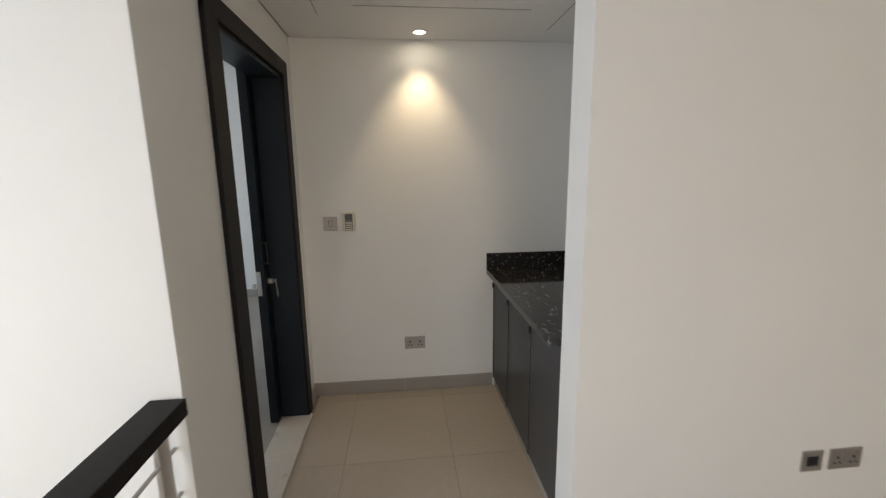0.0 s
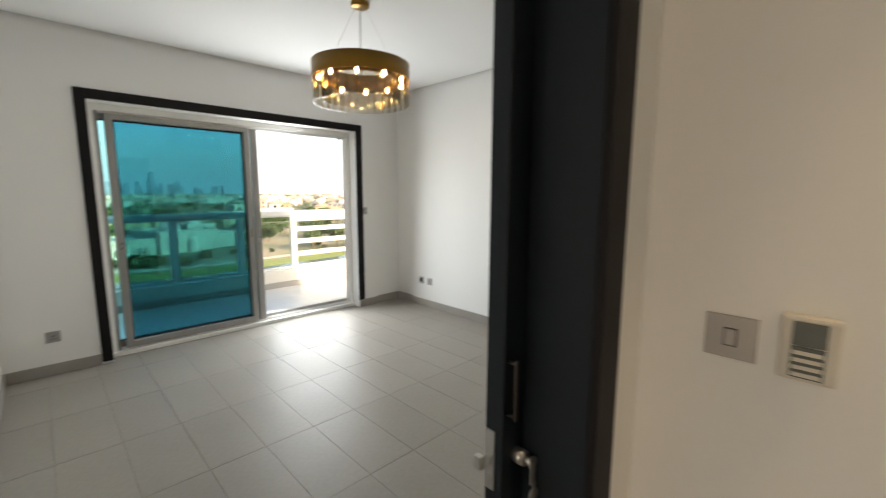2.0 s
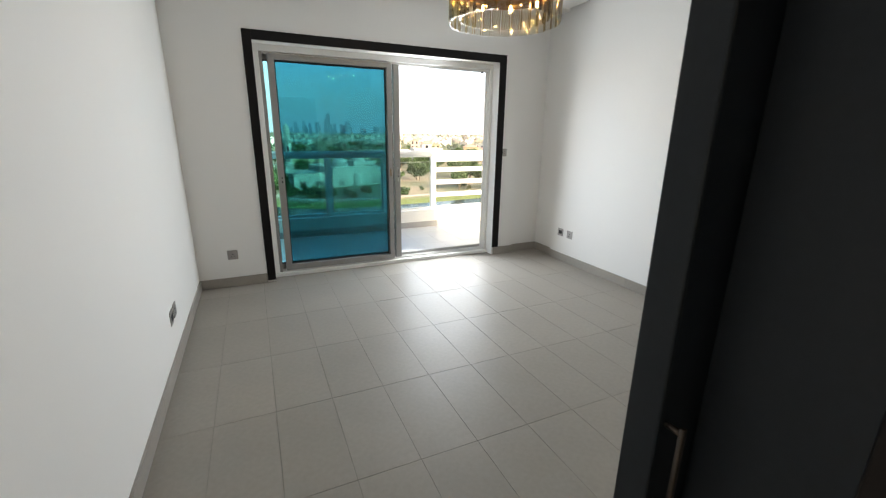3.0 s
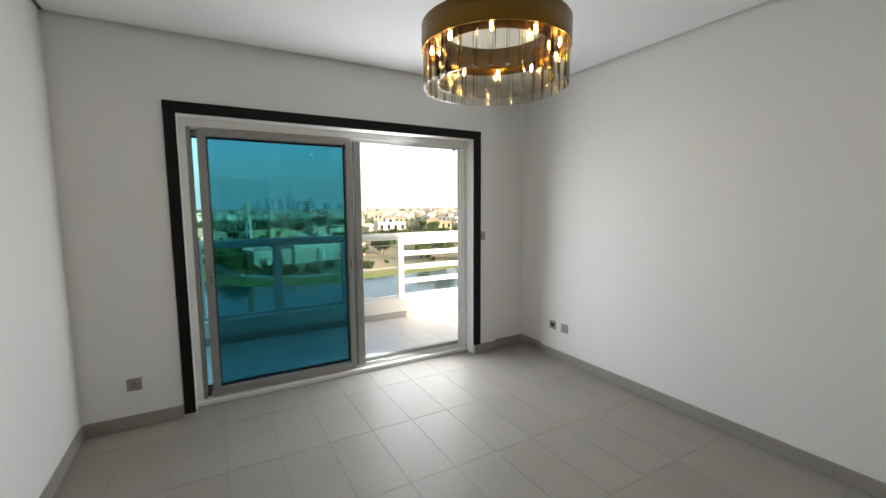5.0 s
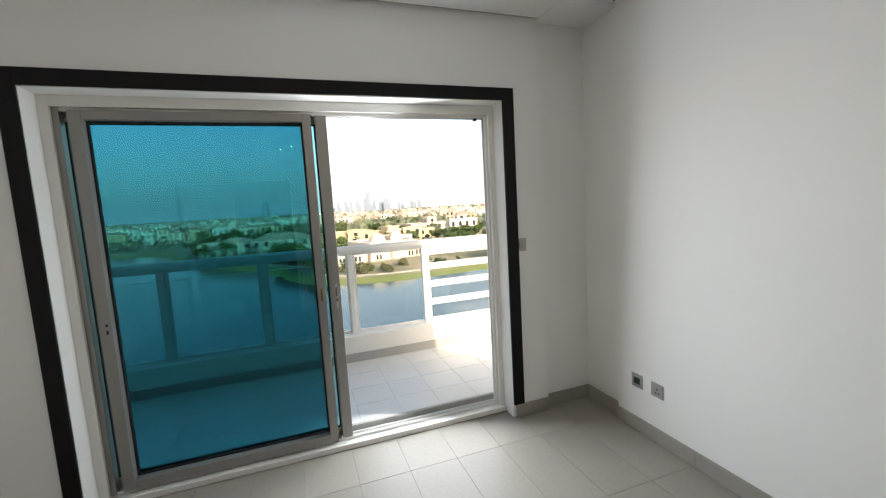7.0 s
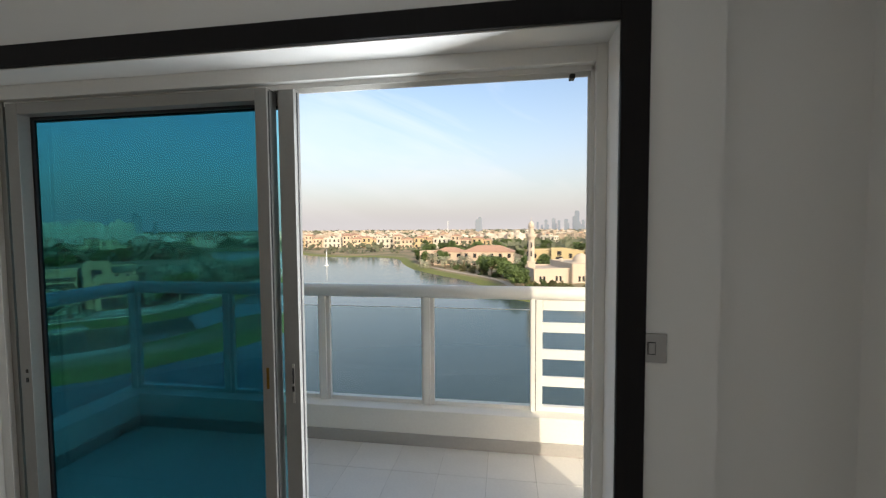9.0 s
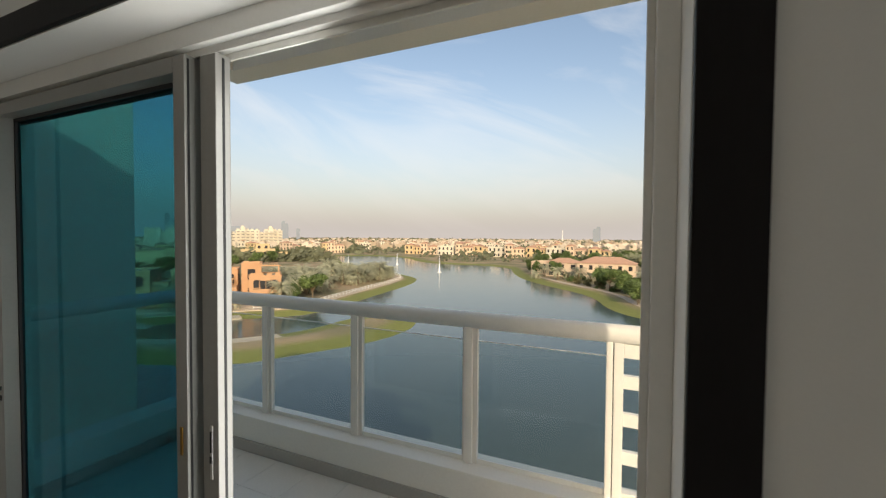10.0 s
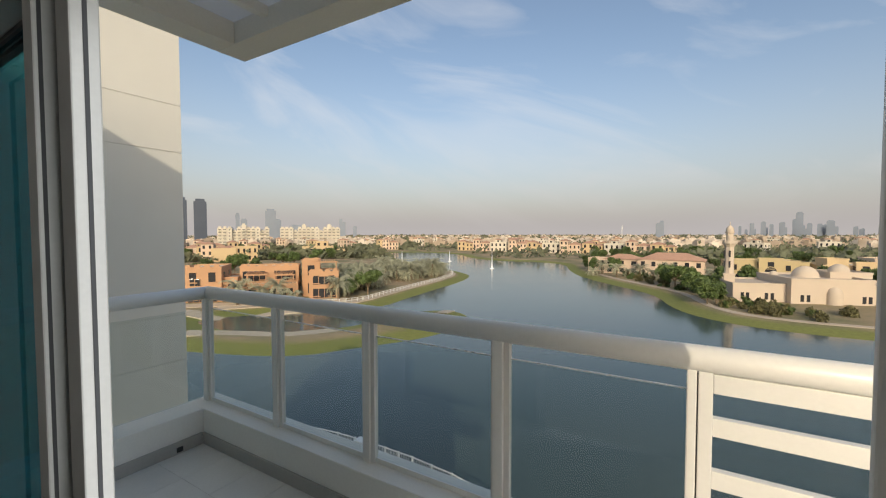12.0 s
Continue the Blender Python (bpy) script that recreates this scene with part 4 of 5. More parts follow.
part("cabinet", box(-19.6, -18.0, 28.3, 29.0, -16.65, -15.05, 0.04), RAILPAINT, b0)
part("cap", box(-19.65, -17.95, 28.25, 29.05, -15.05, -14.98, 0.02), RAILPAINT, b0)

# ---- houses ----


def house(name, at, rz, label, mat, volumes, category="house", group="", roof=None):
    """volumes: (x0, x1, y0, y1, z0, z1, windows across, storeys, roof kind); fronts look to -y in the house's own frame."""
    ob = thing(name, (at[0], at[1], WZ + 0.9), label, category, group, rz)
    m = ob.matrix_basis

    def put(nm, b, mt, parent=None, lab=""):
        b.transform(m)
        return part(nm, b, mt, parent or ob, lab)
    for x0, x1, y0, y1, z0, z1, nw, ns, kind in volumes:
        wall = put("wall", box(x0, x1, y0, y1, z0 - (1.5 if z0 == 0 else 0), z1, 0.05), mat)
        if kind == "flat":
            put("parapet", boxes([(x0 - 0.1, x1 + 0.1, y0 - 0.1, y0 + 0.25, z1, z1 + 0.5), (x0 - 0.1, x1 + 0.1, y1 - 0.25, y1 + 0.1, z1, z1 + 0.5),
                                  (x0 - 0.1, x0 + 0.25, y0 + 0.25, y1 - 0.25, z1, z1 + 0.5), (x1 - 0.25, x1 + 0.1, y0 + 0.25, y1 - 0.25, z1, z1 + 0.5)]), mat)
            put("roof", box(x0 + 0.25, x1 - 0.25, y0 + 0.25, y1 - 0.25, z1, z1 + 0.08), FLATROOF)
        elif kind == "hip":
            b = bmesh.new()
            h = min(x1 - x0, y1 - y0) * 0.22
            c = [b.verts.new(p) for p in ((x0 - 0.5, y0 - 0.5, z1), (x1 + 0.5, y0 - 0.5, z1), (x1 + 0.5, y1 + 0.5, z1), (x0 - 0.5, y1 + 0.5, z1))]
            g = min(x1 - x0, y1 - y0) / 2
            if x1 - x0 > y1 - y0:
                r = [b.verts.new((x0 + g, (y0 + y1) / 2, z1 + h)), b.verts.new((x1 - g, (y0 + y1) / 2, z1 + h))]
                fs = ((0, 1, 5, 4), (1, 2, 5), (2, 3, 4, 5), (3, 0, 4))
            else:
                r = [b.verts.new(((x0 + x1) / 2, y0 + g, z1 + h)), b.verts.new(((x0 + x1) / 2, y1 - g, z1 + h))]
                fs = ((0, 1, 4), (1, 2, 5, 4), (2, 3, 5), (3, 0, 4, 5))
            v = c + r
            for f in fs:
                b.faces.new([v[i] for i in f])
            b.faces.new(c[::-1])
            put("roof", b, ROOF, None, "low clay-tiled hipped roof")
        sh = (z1 - z0) / max(1, ns)
        for s in range(ns):
            for i in range(nw):
                w = (x1 - x0) / nw
                cx = x0 + (i + 0.5) * w
                ww = min(w * 0.38, 1.9)
                za, zb = z0 + s * sh + sh * 0.22, z0 + s * sh + sh * 0.78
                wd = put("window", boxes([(cx - ww / 2 - 0.12, cx - ww / 2, y0 - 0.10, y0 + 0.05, za - 0.1, zb + 0.1), (cx + ww / 2, cx + ww / 2 + 0.12, y0 - 0.10, y0 + 0.05, za - 0.1, zb + 0.1),
                                          (cx - ww / 2, cx + ww / 2, y0 - 0.10, y0 + 0.05, zb, zb + 0.1), (cx - ww / 2 - 0.2, cx + ww / 2 + 0.2, y0 - 0.22, y0 + 0.05, za - 0.22, za)]), mat)
                put("pane", box(cx - ww / 2, cx + ww / 2, y0 - 0.03, y0 + 0.02, za, zb), PANE, wd)
            ny = max(1, round((y1 - y0) / 6)) if nw else 0
            for i in range(ny):
                for xs in (x0, x1):
                    cy = y0 + (i + 0.5) * (y1 - y0) / ny
                    za, zb = z0 + s * sh + sh * 0.25, z0 + s * sh + sh * 0.75
                    put("window", box(xs - 0.05, xs + 0.05, cy - 0.7, cy + 0.7, za, zb, 0.02), PANE)
    return ob


# terracotta waterside villas with terraces and pergolas
villa = house("villa", (-109, 60), 47, "terracotta waterside villas with roof terraces and dark glazing", TERRA,
              [(0, 9, 0, 12, 0, 9.0, 2, 2, "flat"), (9, 12.5, 2, 12, 0, 6.0, 1, 1, "flat"), (12.5, 28, 5, 14, 0, 8.6, 4, 2, "flat"), (12.5, 28, -1, 5, 0, 4.2, 4, 1, "flat"),
               (31, 39, -1, 9, 0, 7.2, 2, 2, "flat"), (29, 34, 3, 11, 0, 10.2, 1, 2, "flat")], "villa")
m = villa.matrix_basis
for x0, x1, y0, y1, z in ((15, 20, 0, 4.6, 6.9), (22, 27, 0, 4.6, 6.7), (33.5, 38.5, 0, 8, 10.0), (9.5, 12.3, 0, 2, 3.4)):
    pieces = [("pergola_post", (cx, cx + 0.3, y0, y0 + 0.3, z - 3.0, z)) for cx in (x0, x1 - 0.3)]
    pieces.append(("pergola_beam", (x0 - 0.4, x1 + 0.4, y0 - 0.5, y0 - 0.2, z, z + 0.35)))
    for i in range(8):
        cx = x0 + (x1 - x0) * i / 8
        pieces.append(("pergola_slat", (cx, cx + 0.2, y0 - 0.6, y1, z + 0.35, z + 0.6)))
    for name, size in pieces:
        b = box(*size)
        b.transform(m)
        part(name, b, TERRA, villa)
for i in range(21):
    b = box(9.6 + i * 0.9, 9.9 + i * 0.9, -1.05, -0.85, 4.7, 5.4)
    b.transform(m)
    part("baluster", b, TERRA, villa)
for x0, x1, za, zb in ((13.5, 19.0, 0.3, 3.2), (20.5, 26.5, 0.3, 3.2)):
    b = box(x0, x1, -1.15, -0.9, za, zb, 0.05)
    b.transform(m)
    part("window", b, PANE, villa, "wide dark sliding windows")

for x0, x1, y0, y1, z in ((0, 9, 0, 12, 9.5), (12.5, 28, 5, 14, 9.1), (29, 34, 3, 11, 10.7), (31, 39, -1, 9, 7.7)):
    n = round((x1 - x0) / 2.2)
    for i in range(n):
        cx = x0 + (i + 0.5) * (x1 - x0) / n
        b = boxes([(cx - 0.65, cx + 0.65, y0 - 0.12, y0 + 0.35, z, z + 0.55)], 0.03)
        b.transform(m)
        part("parapet_block", b, TERRA, villa)
for x0, x1, y, za, zb in ((1.0, 8.0, 0, 0.3, 3.0), (32.0, 38.2, -1, 0.3, 2.8), (32.0, 38.2, -1, 4.0, 6.2), (13.2, 17.5, 5, 4.9, 7.6), (22.0, 27.2, 5, 4.9, 7.6), (1.5, 4.0, 0, 4.6, 6.4)):
    b = boxes([(x0, x1, y - 0.18, y + 0.05, za, zb)], 0.05)
    b.transform(m)
    w = part("window", b, PANE, villa, "wide dark glazing")
    n = max(2, round((x1 - x0) / 1.4))
    for k in range(n + 1):
        b = box(x0 + (x1 - x0) * k / n - 0.06, x0 + (x1 - x0) * k / n + 0.06, y - 0.24, y - 0.1, za, zb)
        b.transform(m)
        part("mullion", b, TERRA, w)
for k in range(7):
    b = boxes([(12.6 + k * 2.5, 13.2 + k * 2.5, -1.5, -0.9, 0, 4.2)], 0.04)
    b.transform(m)
    part("column", b, TERRA, villa)
b = boxes([(-3, 41, -7, -1.6, -1.0, 0.15)])
b.transform(m)
part("terrace", b, PATHM, villa, "paved waterside terrace")

# mosque: low pale blocks, domes, minaret
mq = house("mosque", (13.0, 135.5), 16, "pale stone mosque with low domes, a niche and paired windows", MOSQUE,
           [(0, 12, 0.5, 16, 0, 4.6, 0, 1, "flat"), (12, 29, -1.5, 17, 0, 6.2, 0, 1, "flat"), (29, 40, 0.0, 14, 0, 4.6, 0, 1, "flat"), (24, 33, 6, 15, 6.2, 7.4, 0, 1, "flat")], "mosque")
m = mq.matrix_basis
for cx, cy, r, z in ((19.5, 8, 2.9, 6.5), (28.0, 10, 2.3, 7.6), (15.0, 14, 1.0, 6.4)):
    b = lathe([(r * math.cos(a), r * 0.95 * math.sin(a)) for a in [i * math.pi / 2 / 8 for i in range(8)]] + [(0.02, r * 0.95)], 24, (cx, cy, z))
    lathe([(r * 1.08, -0.5), (r * 1.08, 0.05), (r, 0.08)], 24, (cx, cy, z), b)
    b.transform(m)
    part("dome", b, MOSQUE, mq, "smooth pale dome", True)
for y, xs in ((0.5, (1.8, 3.0, 7.2, 8.5)), (-1.5, (14.0, 15.3, 26.6, 27.8)), (0.0, (30.6, 31.8, 35, 36.2))):
    for x in xs:
        w = boxes([(x, x + 0.75, y - 0.06, y + 0.05, 0.9, 2.6)], 0.03)
        w.transform(m)
        part("window", w, PANE, mq, "narrow dark window")
b = lathe([(1.6, 0), (1.6, 3.2), (1.2, 4.3), (0.5, 4.8), (0.02, 4.9)], 16, (21.0, -1.5, 0))
b.transform(m)
part("mihrab_niche", b, MOSQUE, mq, "rounded niche bulging from the wall", True)
mn = thing("minaret", (12.4, 143.0, WZ + 0.9), "slender pale stone minaret with a balcony and small dome", "minaret")
MX = (12.4, 143.0, WZ + 0.9)
part("shaft", boxes([(MX[0] - 1.25, MX[0] + 1.25, MX[1] - 1.25, MX[1] + 1.25, MX[2] - 1, MX[2] + 6.5)], 0.08), MOSQUE, mn)
part("cornice", boxes([(MX[0] - 1.4, MX[0] + 1.4, MX[1] - 1.4, MX[1] + 1.4, MX[2] + 6.5, MX[2] + 6.9)], 0.05), MOSQUE, mn)
part("shaft", lathe([(1.15, 6.9), (1.05, 14.2), (1.3, 14.6), (1.6, 15.1)], 8, MX), MOSQUE, mn)
part("balcony", lathe([(1.6, 15.1), (1.75, 15.2), (1.75, 16.0), (1.6, 16.0), (1.6, 15.3), (0.85, 15.3)], 16, MX), MOSQUE, mn)
part("lantern", lathe([(0.85, 15.3), (0.85, 18.0), (1.15, 18.2), (1.15, 18.4), (0.9, 18.5)], 12, MX), MOSQUE, mn)
part("dome", lathe([(0.9, 18.5), (1.0, 18.9), (0.85, 19.5), (0.45, 20.0), (0.12, 20.3), (0.08, 21.2), (0.01, 21.3)], 16, MX), MOSQUE, mn, "", True)
for z in (3.0, 8.6, 11.5):
    for dx, dy in ((0, -1.28 if z < 6.5 else -1.13), (-1.28 if z < 6.5 else -1.13, 0)):
        part("window", box(MX[0] + dx - 0.22, MX[0] + dx + 0.22, MX[1] + dy - 0.05 - (0.2 if dx else 0), MX[1] + dy + 0.05 + (0.2 if dx else 0), MX[2] + z, MX[2] + z + 1.8, 0.02), PANE, mn)

ochre = house("villa", (15.5, 190), 6, "ochre two-storey villa with arched porch behind the mosque", YELLOW,
      [(0, 24, 2, 16, 0, 7.2, 6, 2, "flat"), (9, 16, 0, 2, 0, 8.6, 1, 2, "flat"), (2, 22, 4, 14, 7.2, 7.6, 0, 1, "flat")], "villa")
stepped = house("villa", (42, 188), 12, "sand-coloured villa with stepped roofs", SAND,
      [(0, 26, 2, 18, 0, 6.8, 6, 2, "flat"), (8, 18, 0, 2, 0, 8.0, 2, 2, "flat"), (3, 9, 6, 14, 6.8, 8.8, 0, 1, "flat")], "villa")


def arched_window(home, cx, y, z, w, h):
    """A round-headed dark window with a raised surround, on a front at y in the house's own frame."""
    for name, mat, r, out, drop in (("surround", home.children[0].data.materials[0], w / 2 + 0.25, 0.16, 0.2), ("pane", PANE, w / 2, 0.20, 0.0)):
        b = bmesh.new()
        rim = [(cx + r, z - drop)] + [(cx + r * math.cos(i * math.pi / 10), z + h - w / 2 + r * math.sin(i * math.pi / 10)) for i in range(11)] + [(cx - r, z - drop)]
        front_ring = [b.verts.new((u, y - out, v)) for u, v in rim]
        back_ring = [b.verts.new((u, y + 0.05, v)) for u, v in rim]
        b.faces.new(front_ring)
        b.faces.new(back_ring[::-1])
        for i in range(len(rim)):
            j = (i + 1) % len(rim)
            b.faces.new((front_ring[i], front_ring[j], back_ring[j], back_ring[i]))
        b.transform(home.matrix_basis)
        part("window_surround" if name == "surround" else "arched_pane", b, mat, home, "" if name == "surround" else "dark round-headed window")


arched_window(ochre, 12.5, 0, 0.6, 3.6, 5.2)
for x in (4.2, 20.0):
    arched_window(ochre, x, 2, 0.7, 2.4, 3.0)
arched_window(stepped, 13.0, 0, 0.6, 4.2, 5.0)
for x in (4.0, 22.0):
    arched_window(stepped, x, 2, 0.7, 2.6, 3.2)
house("villa", (68, 240), 8, "pale villa with a roof turret", PINK, [(0, 30, 0, 14, 0, 7.0, 7, 2, "flat"), (12, 18, 2, 10, 7.0, 10.5, 1, 1, "flat")], "villa")
house("villa", (-16, 196), -4, "pale pink villa with a low clay roof among palms", PINK,
      [(0, 24, 0, 13, 0, 7.0, 6, 2, "hip"), (-15, 0, 5, 15, 0, 6.5, 3, 2, "hip"), (-24, -15, 12, 22, 0, 6.0, 2, 2, "flat")], "villa")
house("clubhouse", (-256, 150), 57, "beige flat-roofed clubhouse block", SAND, [(0, 14, 0, 14, 0, 8.5, 0, 1, "flat"), (14, 27, 2, 12, 0, 9.5, 4, 2, "flat")], "clubhouse")
house("clubhouse", (-262, 226), 45, "beige clubhouse with stepped flat roofs", SAND,
      [(0, 24, 0, 14, 0, 7.5, 5, 1, "flat"), (20, 34, -4, 10, 0, 5.0, 3, 1, "flat"), (10, 20, 3, 12, 7.5, 11.5, 2, 1, "flat")], "clubhouse")
row_a = house("townhouse", (-205, 378), 10, "sandy two-storey lakeside townhouse with clay roof", SAND, [(0, 9, 0, 11, 0, 9.6, 2, 2, "hip"), (9, 16, 1.5, 11, 0, 8.0, 2, 2, "hip")], "house", "lakeside townhouses")
row_b = house("townhouse", (-186, 376), 8, "pale pink lakeside townhouse with a square bay", PINK, [(0, 7, 0, 12, 0, 11.5, 2, 3, "hip"), (7, 17, 2, 12, 0, 8.4, 3, 2, "hip")], "house", "lakeside townhouses")
row_c = house("townhouse", (-166, 374), 12, "cream lakeside townhouse with flat parapet", CREAM, [(0, 16, 0, 11, 0, 9.2, 4, 2, "flat"), (5, 10, 2, 9, 9.2, 11.8, 1, 1, "hip")], "house", "lakeside townhouses")
for i in range(8):
    x, y = -146 + i * 17.6, 372 + 6 * math.sin(i * 1.7) - i * 3.0
    copy_thing((row_b, row_a, row_c)[i % 3], pose(x, y, WZ + 0.9, 0, 0, 8 - i * 2))
rng = random.Random(5)
for i in range(12):
    a, d = radians(rng.uniform(56, 66)), rng.uniform(300, 470)
    copy_thing((row_a, row_b)[i % 2], pose(3 - d * math.sin(a), 4.4 + d * math.cos(a), WZ + 0.9, 0, 0, 60 + rng.uniform(-12, 12)))
for i in range(14):
    a, d = radians(rng.uniform(-60, -19)), rng.uniform(190, 380)
    copy_thing((row_a, row_b, row_c)[i % 3], pose(3 - d * math.sin(a), 4.4 + d * math.cos(a), WZ + 0.9, 0, 0, math.degrees(a) + rng.uniform(-25, 25)))
for i in range(40):
    a, d = radians(rng.uniform(-18, 55)), 430 + 400 * rng.random() ** 1.3
    x, y = 3 - d * math.sin(a), 4.4 + d * math.cos(a)
    if -280 < x < 40 and y < 430:
        continue
    copy_thing((row_a, row_b, row_c)[i % 3], pose(x, y, WZ + 0.9, 0, 0, math.degrees(a) + rng.uniform(-35, 35)))


def apartment(at, rz, w, h, d, floors):
    ob = thing("apartment_building", (at[0], at[1], WZ + 0.9), "long cream apartment block with rows of balconies", "apartment block", "apartment blocks", rz)
    m = ob.matrix_basis
    sh = h / floors
    n = round(w / 6)
    bay = w / n
    step = [(0, 0), (-3.2, 0), (-3.2, 0), (0.6, -1), (0, 0), (-2.2, 1)]
    for i in range(n):
        out, more = step[i % 6]
        x0 = -w / 2 + i * bay
        b = box(x0, x0 + bay + 0.01, out, d, -1.5, h + more * sh, 0.05)
        b.transform(m)
        part("wall", b, CREAM, ob)
        b = boxes([(x0 - 0.2, x0 + bay + 0.2, out - 0.5, d + 0.3, h + more * sh, h + more * sh + 0.35), (x0 + 1, x0 + bay - 1.5, 5, d - 4, h + more * sh + 0.35, h + more * sh + 2.4)])
        b.transform(m)
        part("roof", b, CREAM, ob)
    for f in range(floors):
        for i in range(n):
            x = -w / 2 + (i + 0.5) * w / n
            o, more = step[i % 6]
            if more < 0 and f == floors - 1:
                continue
            if i % 6 != 2:
                b = boxes([(x - 2.4, x + 2.4, o - 1.8, o, f * sh + 0.1, f * sh + 0.35), (x - 2.4, x + 2.4, o - 1.8, o - 1.65, f * sh + 0.35, f * sh + 1.75)])
                b.transform(m)
                part("balcony", b, CREAM, ob)
            wide = 1.9 if i % 6 != 2 else 0.8
            b = box(x - wide, x + wide, o - 0.08, o + 0.05, f * sh + 0.4 + (0.9 if wide < 1 else 0), f * sh + sh * 0.66)
            b.transform(m)
            part("window", b, FARPANE, ob)
    return ob


apartment((-537, 355), 56, 66, 26, 18, 6)
apartment((-489, 432), 50, 86, 26, 18, 6)


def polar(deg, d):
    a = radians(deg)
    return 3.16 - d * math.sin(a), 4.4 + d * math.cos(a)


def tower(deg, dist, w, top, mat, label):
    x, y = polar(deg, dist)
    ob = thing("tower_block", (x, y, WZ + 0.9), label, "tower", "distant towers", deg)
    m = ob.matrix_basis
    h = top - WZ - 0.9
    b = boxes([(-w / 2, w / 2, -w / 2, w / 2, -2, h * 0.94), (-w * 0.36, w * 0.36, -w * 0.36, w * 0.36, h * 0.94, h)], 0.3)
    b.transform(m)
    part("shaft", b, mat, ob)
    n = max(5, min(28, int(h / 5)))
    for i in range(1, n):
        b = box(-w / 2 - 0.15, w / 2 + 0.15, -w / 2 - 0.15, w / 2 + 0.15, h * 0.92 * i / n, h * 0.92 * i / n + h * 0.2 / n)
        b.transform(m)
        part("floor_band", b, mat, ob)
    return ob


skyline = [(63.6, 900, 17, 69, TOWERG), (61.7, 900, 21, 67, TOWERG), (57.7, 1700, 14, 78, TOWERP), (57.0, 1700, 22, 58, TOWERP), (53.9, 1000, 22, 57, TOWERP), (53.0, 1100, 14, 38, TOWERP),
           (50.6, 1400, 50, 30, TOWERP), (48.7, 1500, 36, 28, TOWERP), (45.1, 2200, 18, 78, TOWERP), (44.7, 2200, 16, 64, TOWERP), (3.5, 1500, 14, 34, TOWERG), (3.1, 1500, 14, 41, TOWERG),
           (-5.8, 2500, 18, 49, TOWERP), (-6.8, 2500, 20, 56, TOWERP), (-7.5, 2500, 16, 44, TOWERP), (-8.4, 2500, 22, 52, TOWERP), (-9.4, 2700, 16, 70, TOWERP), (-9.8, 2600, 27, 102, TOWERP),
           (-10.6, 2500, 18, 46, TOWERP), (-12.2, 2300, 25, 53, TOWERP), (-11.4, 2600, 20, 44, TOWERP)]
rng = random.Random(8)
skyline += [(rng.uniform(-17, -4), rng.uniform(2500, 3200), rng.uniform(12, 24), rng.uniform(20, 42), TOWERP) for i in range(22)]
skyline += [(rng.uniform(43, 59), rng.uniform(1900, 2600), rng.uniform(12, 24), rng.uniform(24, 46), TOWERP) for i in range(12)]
# beyond 1200 m every tower takes the colour with haze in it
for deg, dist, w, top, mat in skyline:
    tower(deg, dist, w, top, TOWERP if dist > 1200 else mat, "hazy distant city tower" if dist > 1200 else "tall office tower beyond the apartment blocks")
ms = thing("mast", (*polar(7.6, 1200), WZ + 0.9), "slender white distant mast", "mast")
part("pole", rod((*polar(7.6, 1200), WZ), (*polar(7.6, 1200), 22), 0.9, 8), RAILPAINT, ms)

# ---- trees ----


def palm(seed, h):
    r = random.Random(seed)
    ob = thing("palm_tree", (0, 0, 0), "date palm with grey-green arching fronds", "palm tree", "lakeside palms")
    b = bmesh.new()
    rod((0, 0, -0.5), (0.1, 0, h * 0.5), 0.28, 8, b, 0.22)
    rod((0.1, 0, h * 0.5), (0.12, 0.05, h), 0.22, 8, b, 0.24)
    part("trunk", b, BARK, ob)
    b = bmesh.new()
    for i in range(34):
        a = r.uniform(0, 6.283)
        up = r.uniform(-0.5, 1.25)
        L = r.uniform(2.6, 3.6)
        px, pz, ang = 0.1, h, up
        stem = []
        for k in range(9):
            stem.append((px, pz))
            px += L / 8 * math.cos(ang)
            pz += L / 8 * math.sin(ang)
            ang -= 0.22
        ca, sa = math.cos(a), math.sin(a)
        for k in range(1, 9):
            x0, z0 = stem[k - 1]
            x1, z1 = stem[k]
            wd = 0.62 * math.sin(math.pi * (k + 0.6) / 10)
            for s in (-1, 1):
                for h2 in (0.0, 0.5):
                    xa, za = x0 + (x1 - x0) * h2, z0 + (z1 - z0) * h2
                    xb, zb = x0 + (x1 - x0) * (h2 + 0.3), z0 + (z1 - z0) * (h2 + 0.3)
                    tip = (xb + 0.35, s * wd, zb - 0.22 - r.random() * 0.2)
                    v = [b.verts.new((p[0] * ca - p[1] * sa, p[0] * sa + p[1] * ca, p[2])) for p in ((xa, 0, za), (xb, 0, zb), tip)]
                    b.faces.new(v)
    part("crown", b, PALML, ob)
    return ob


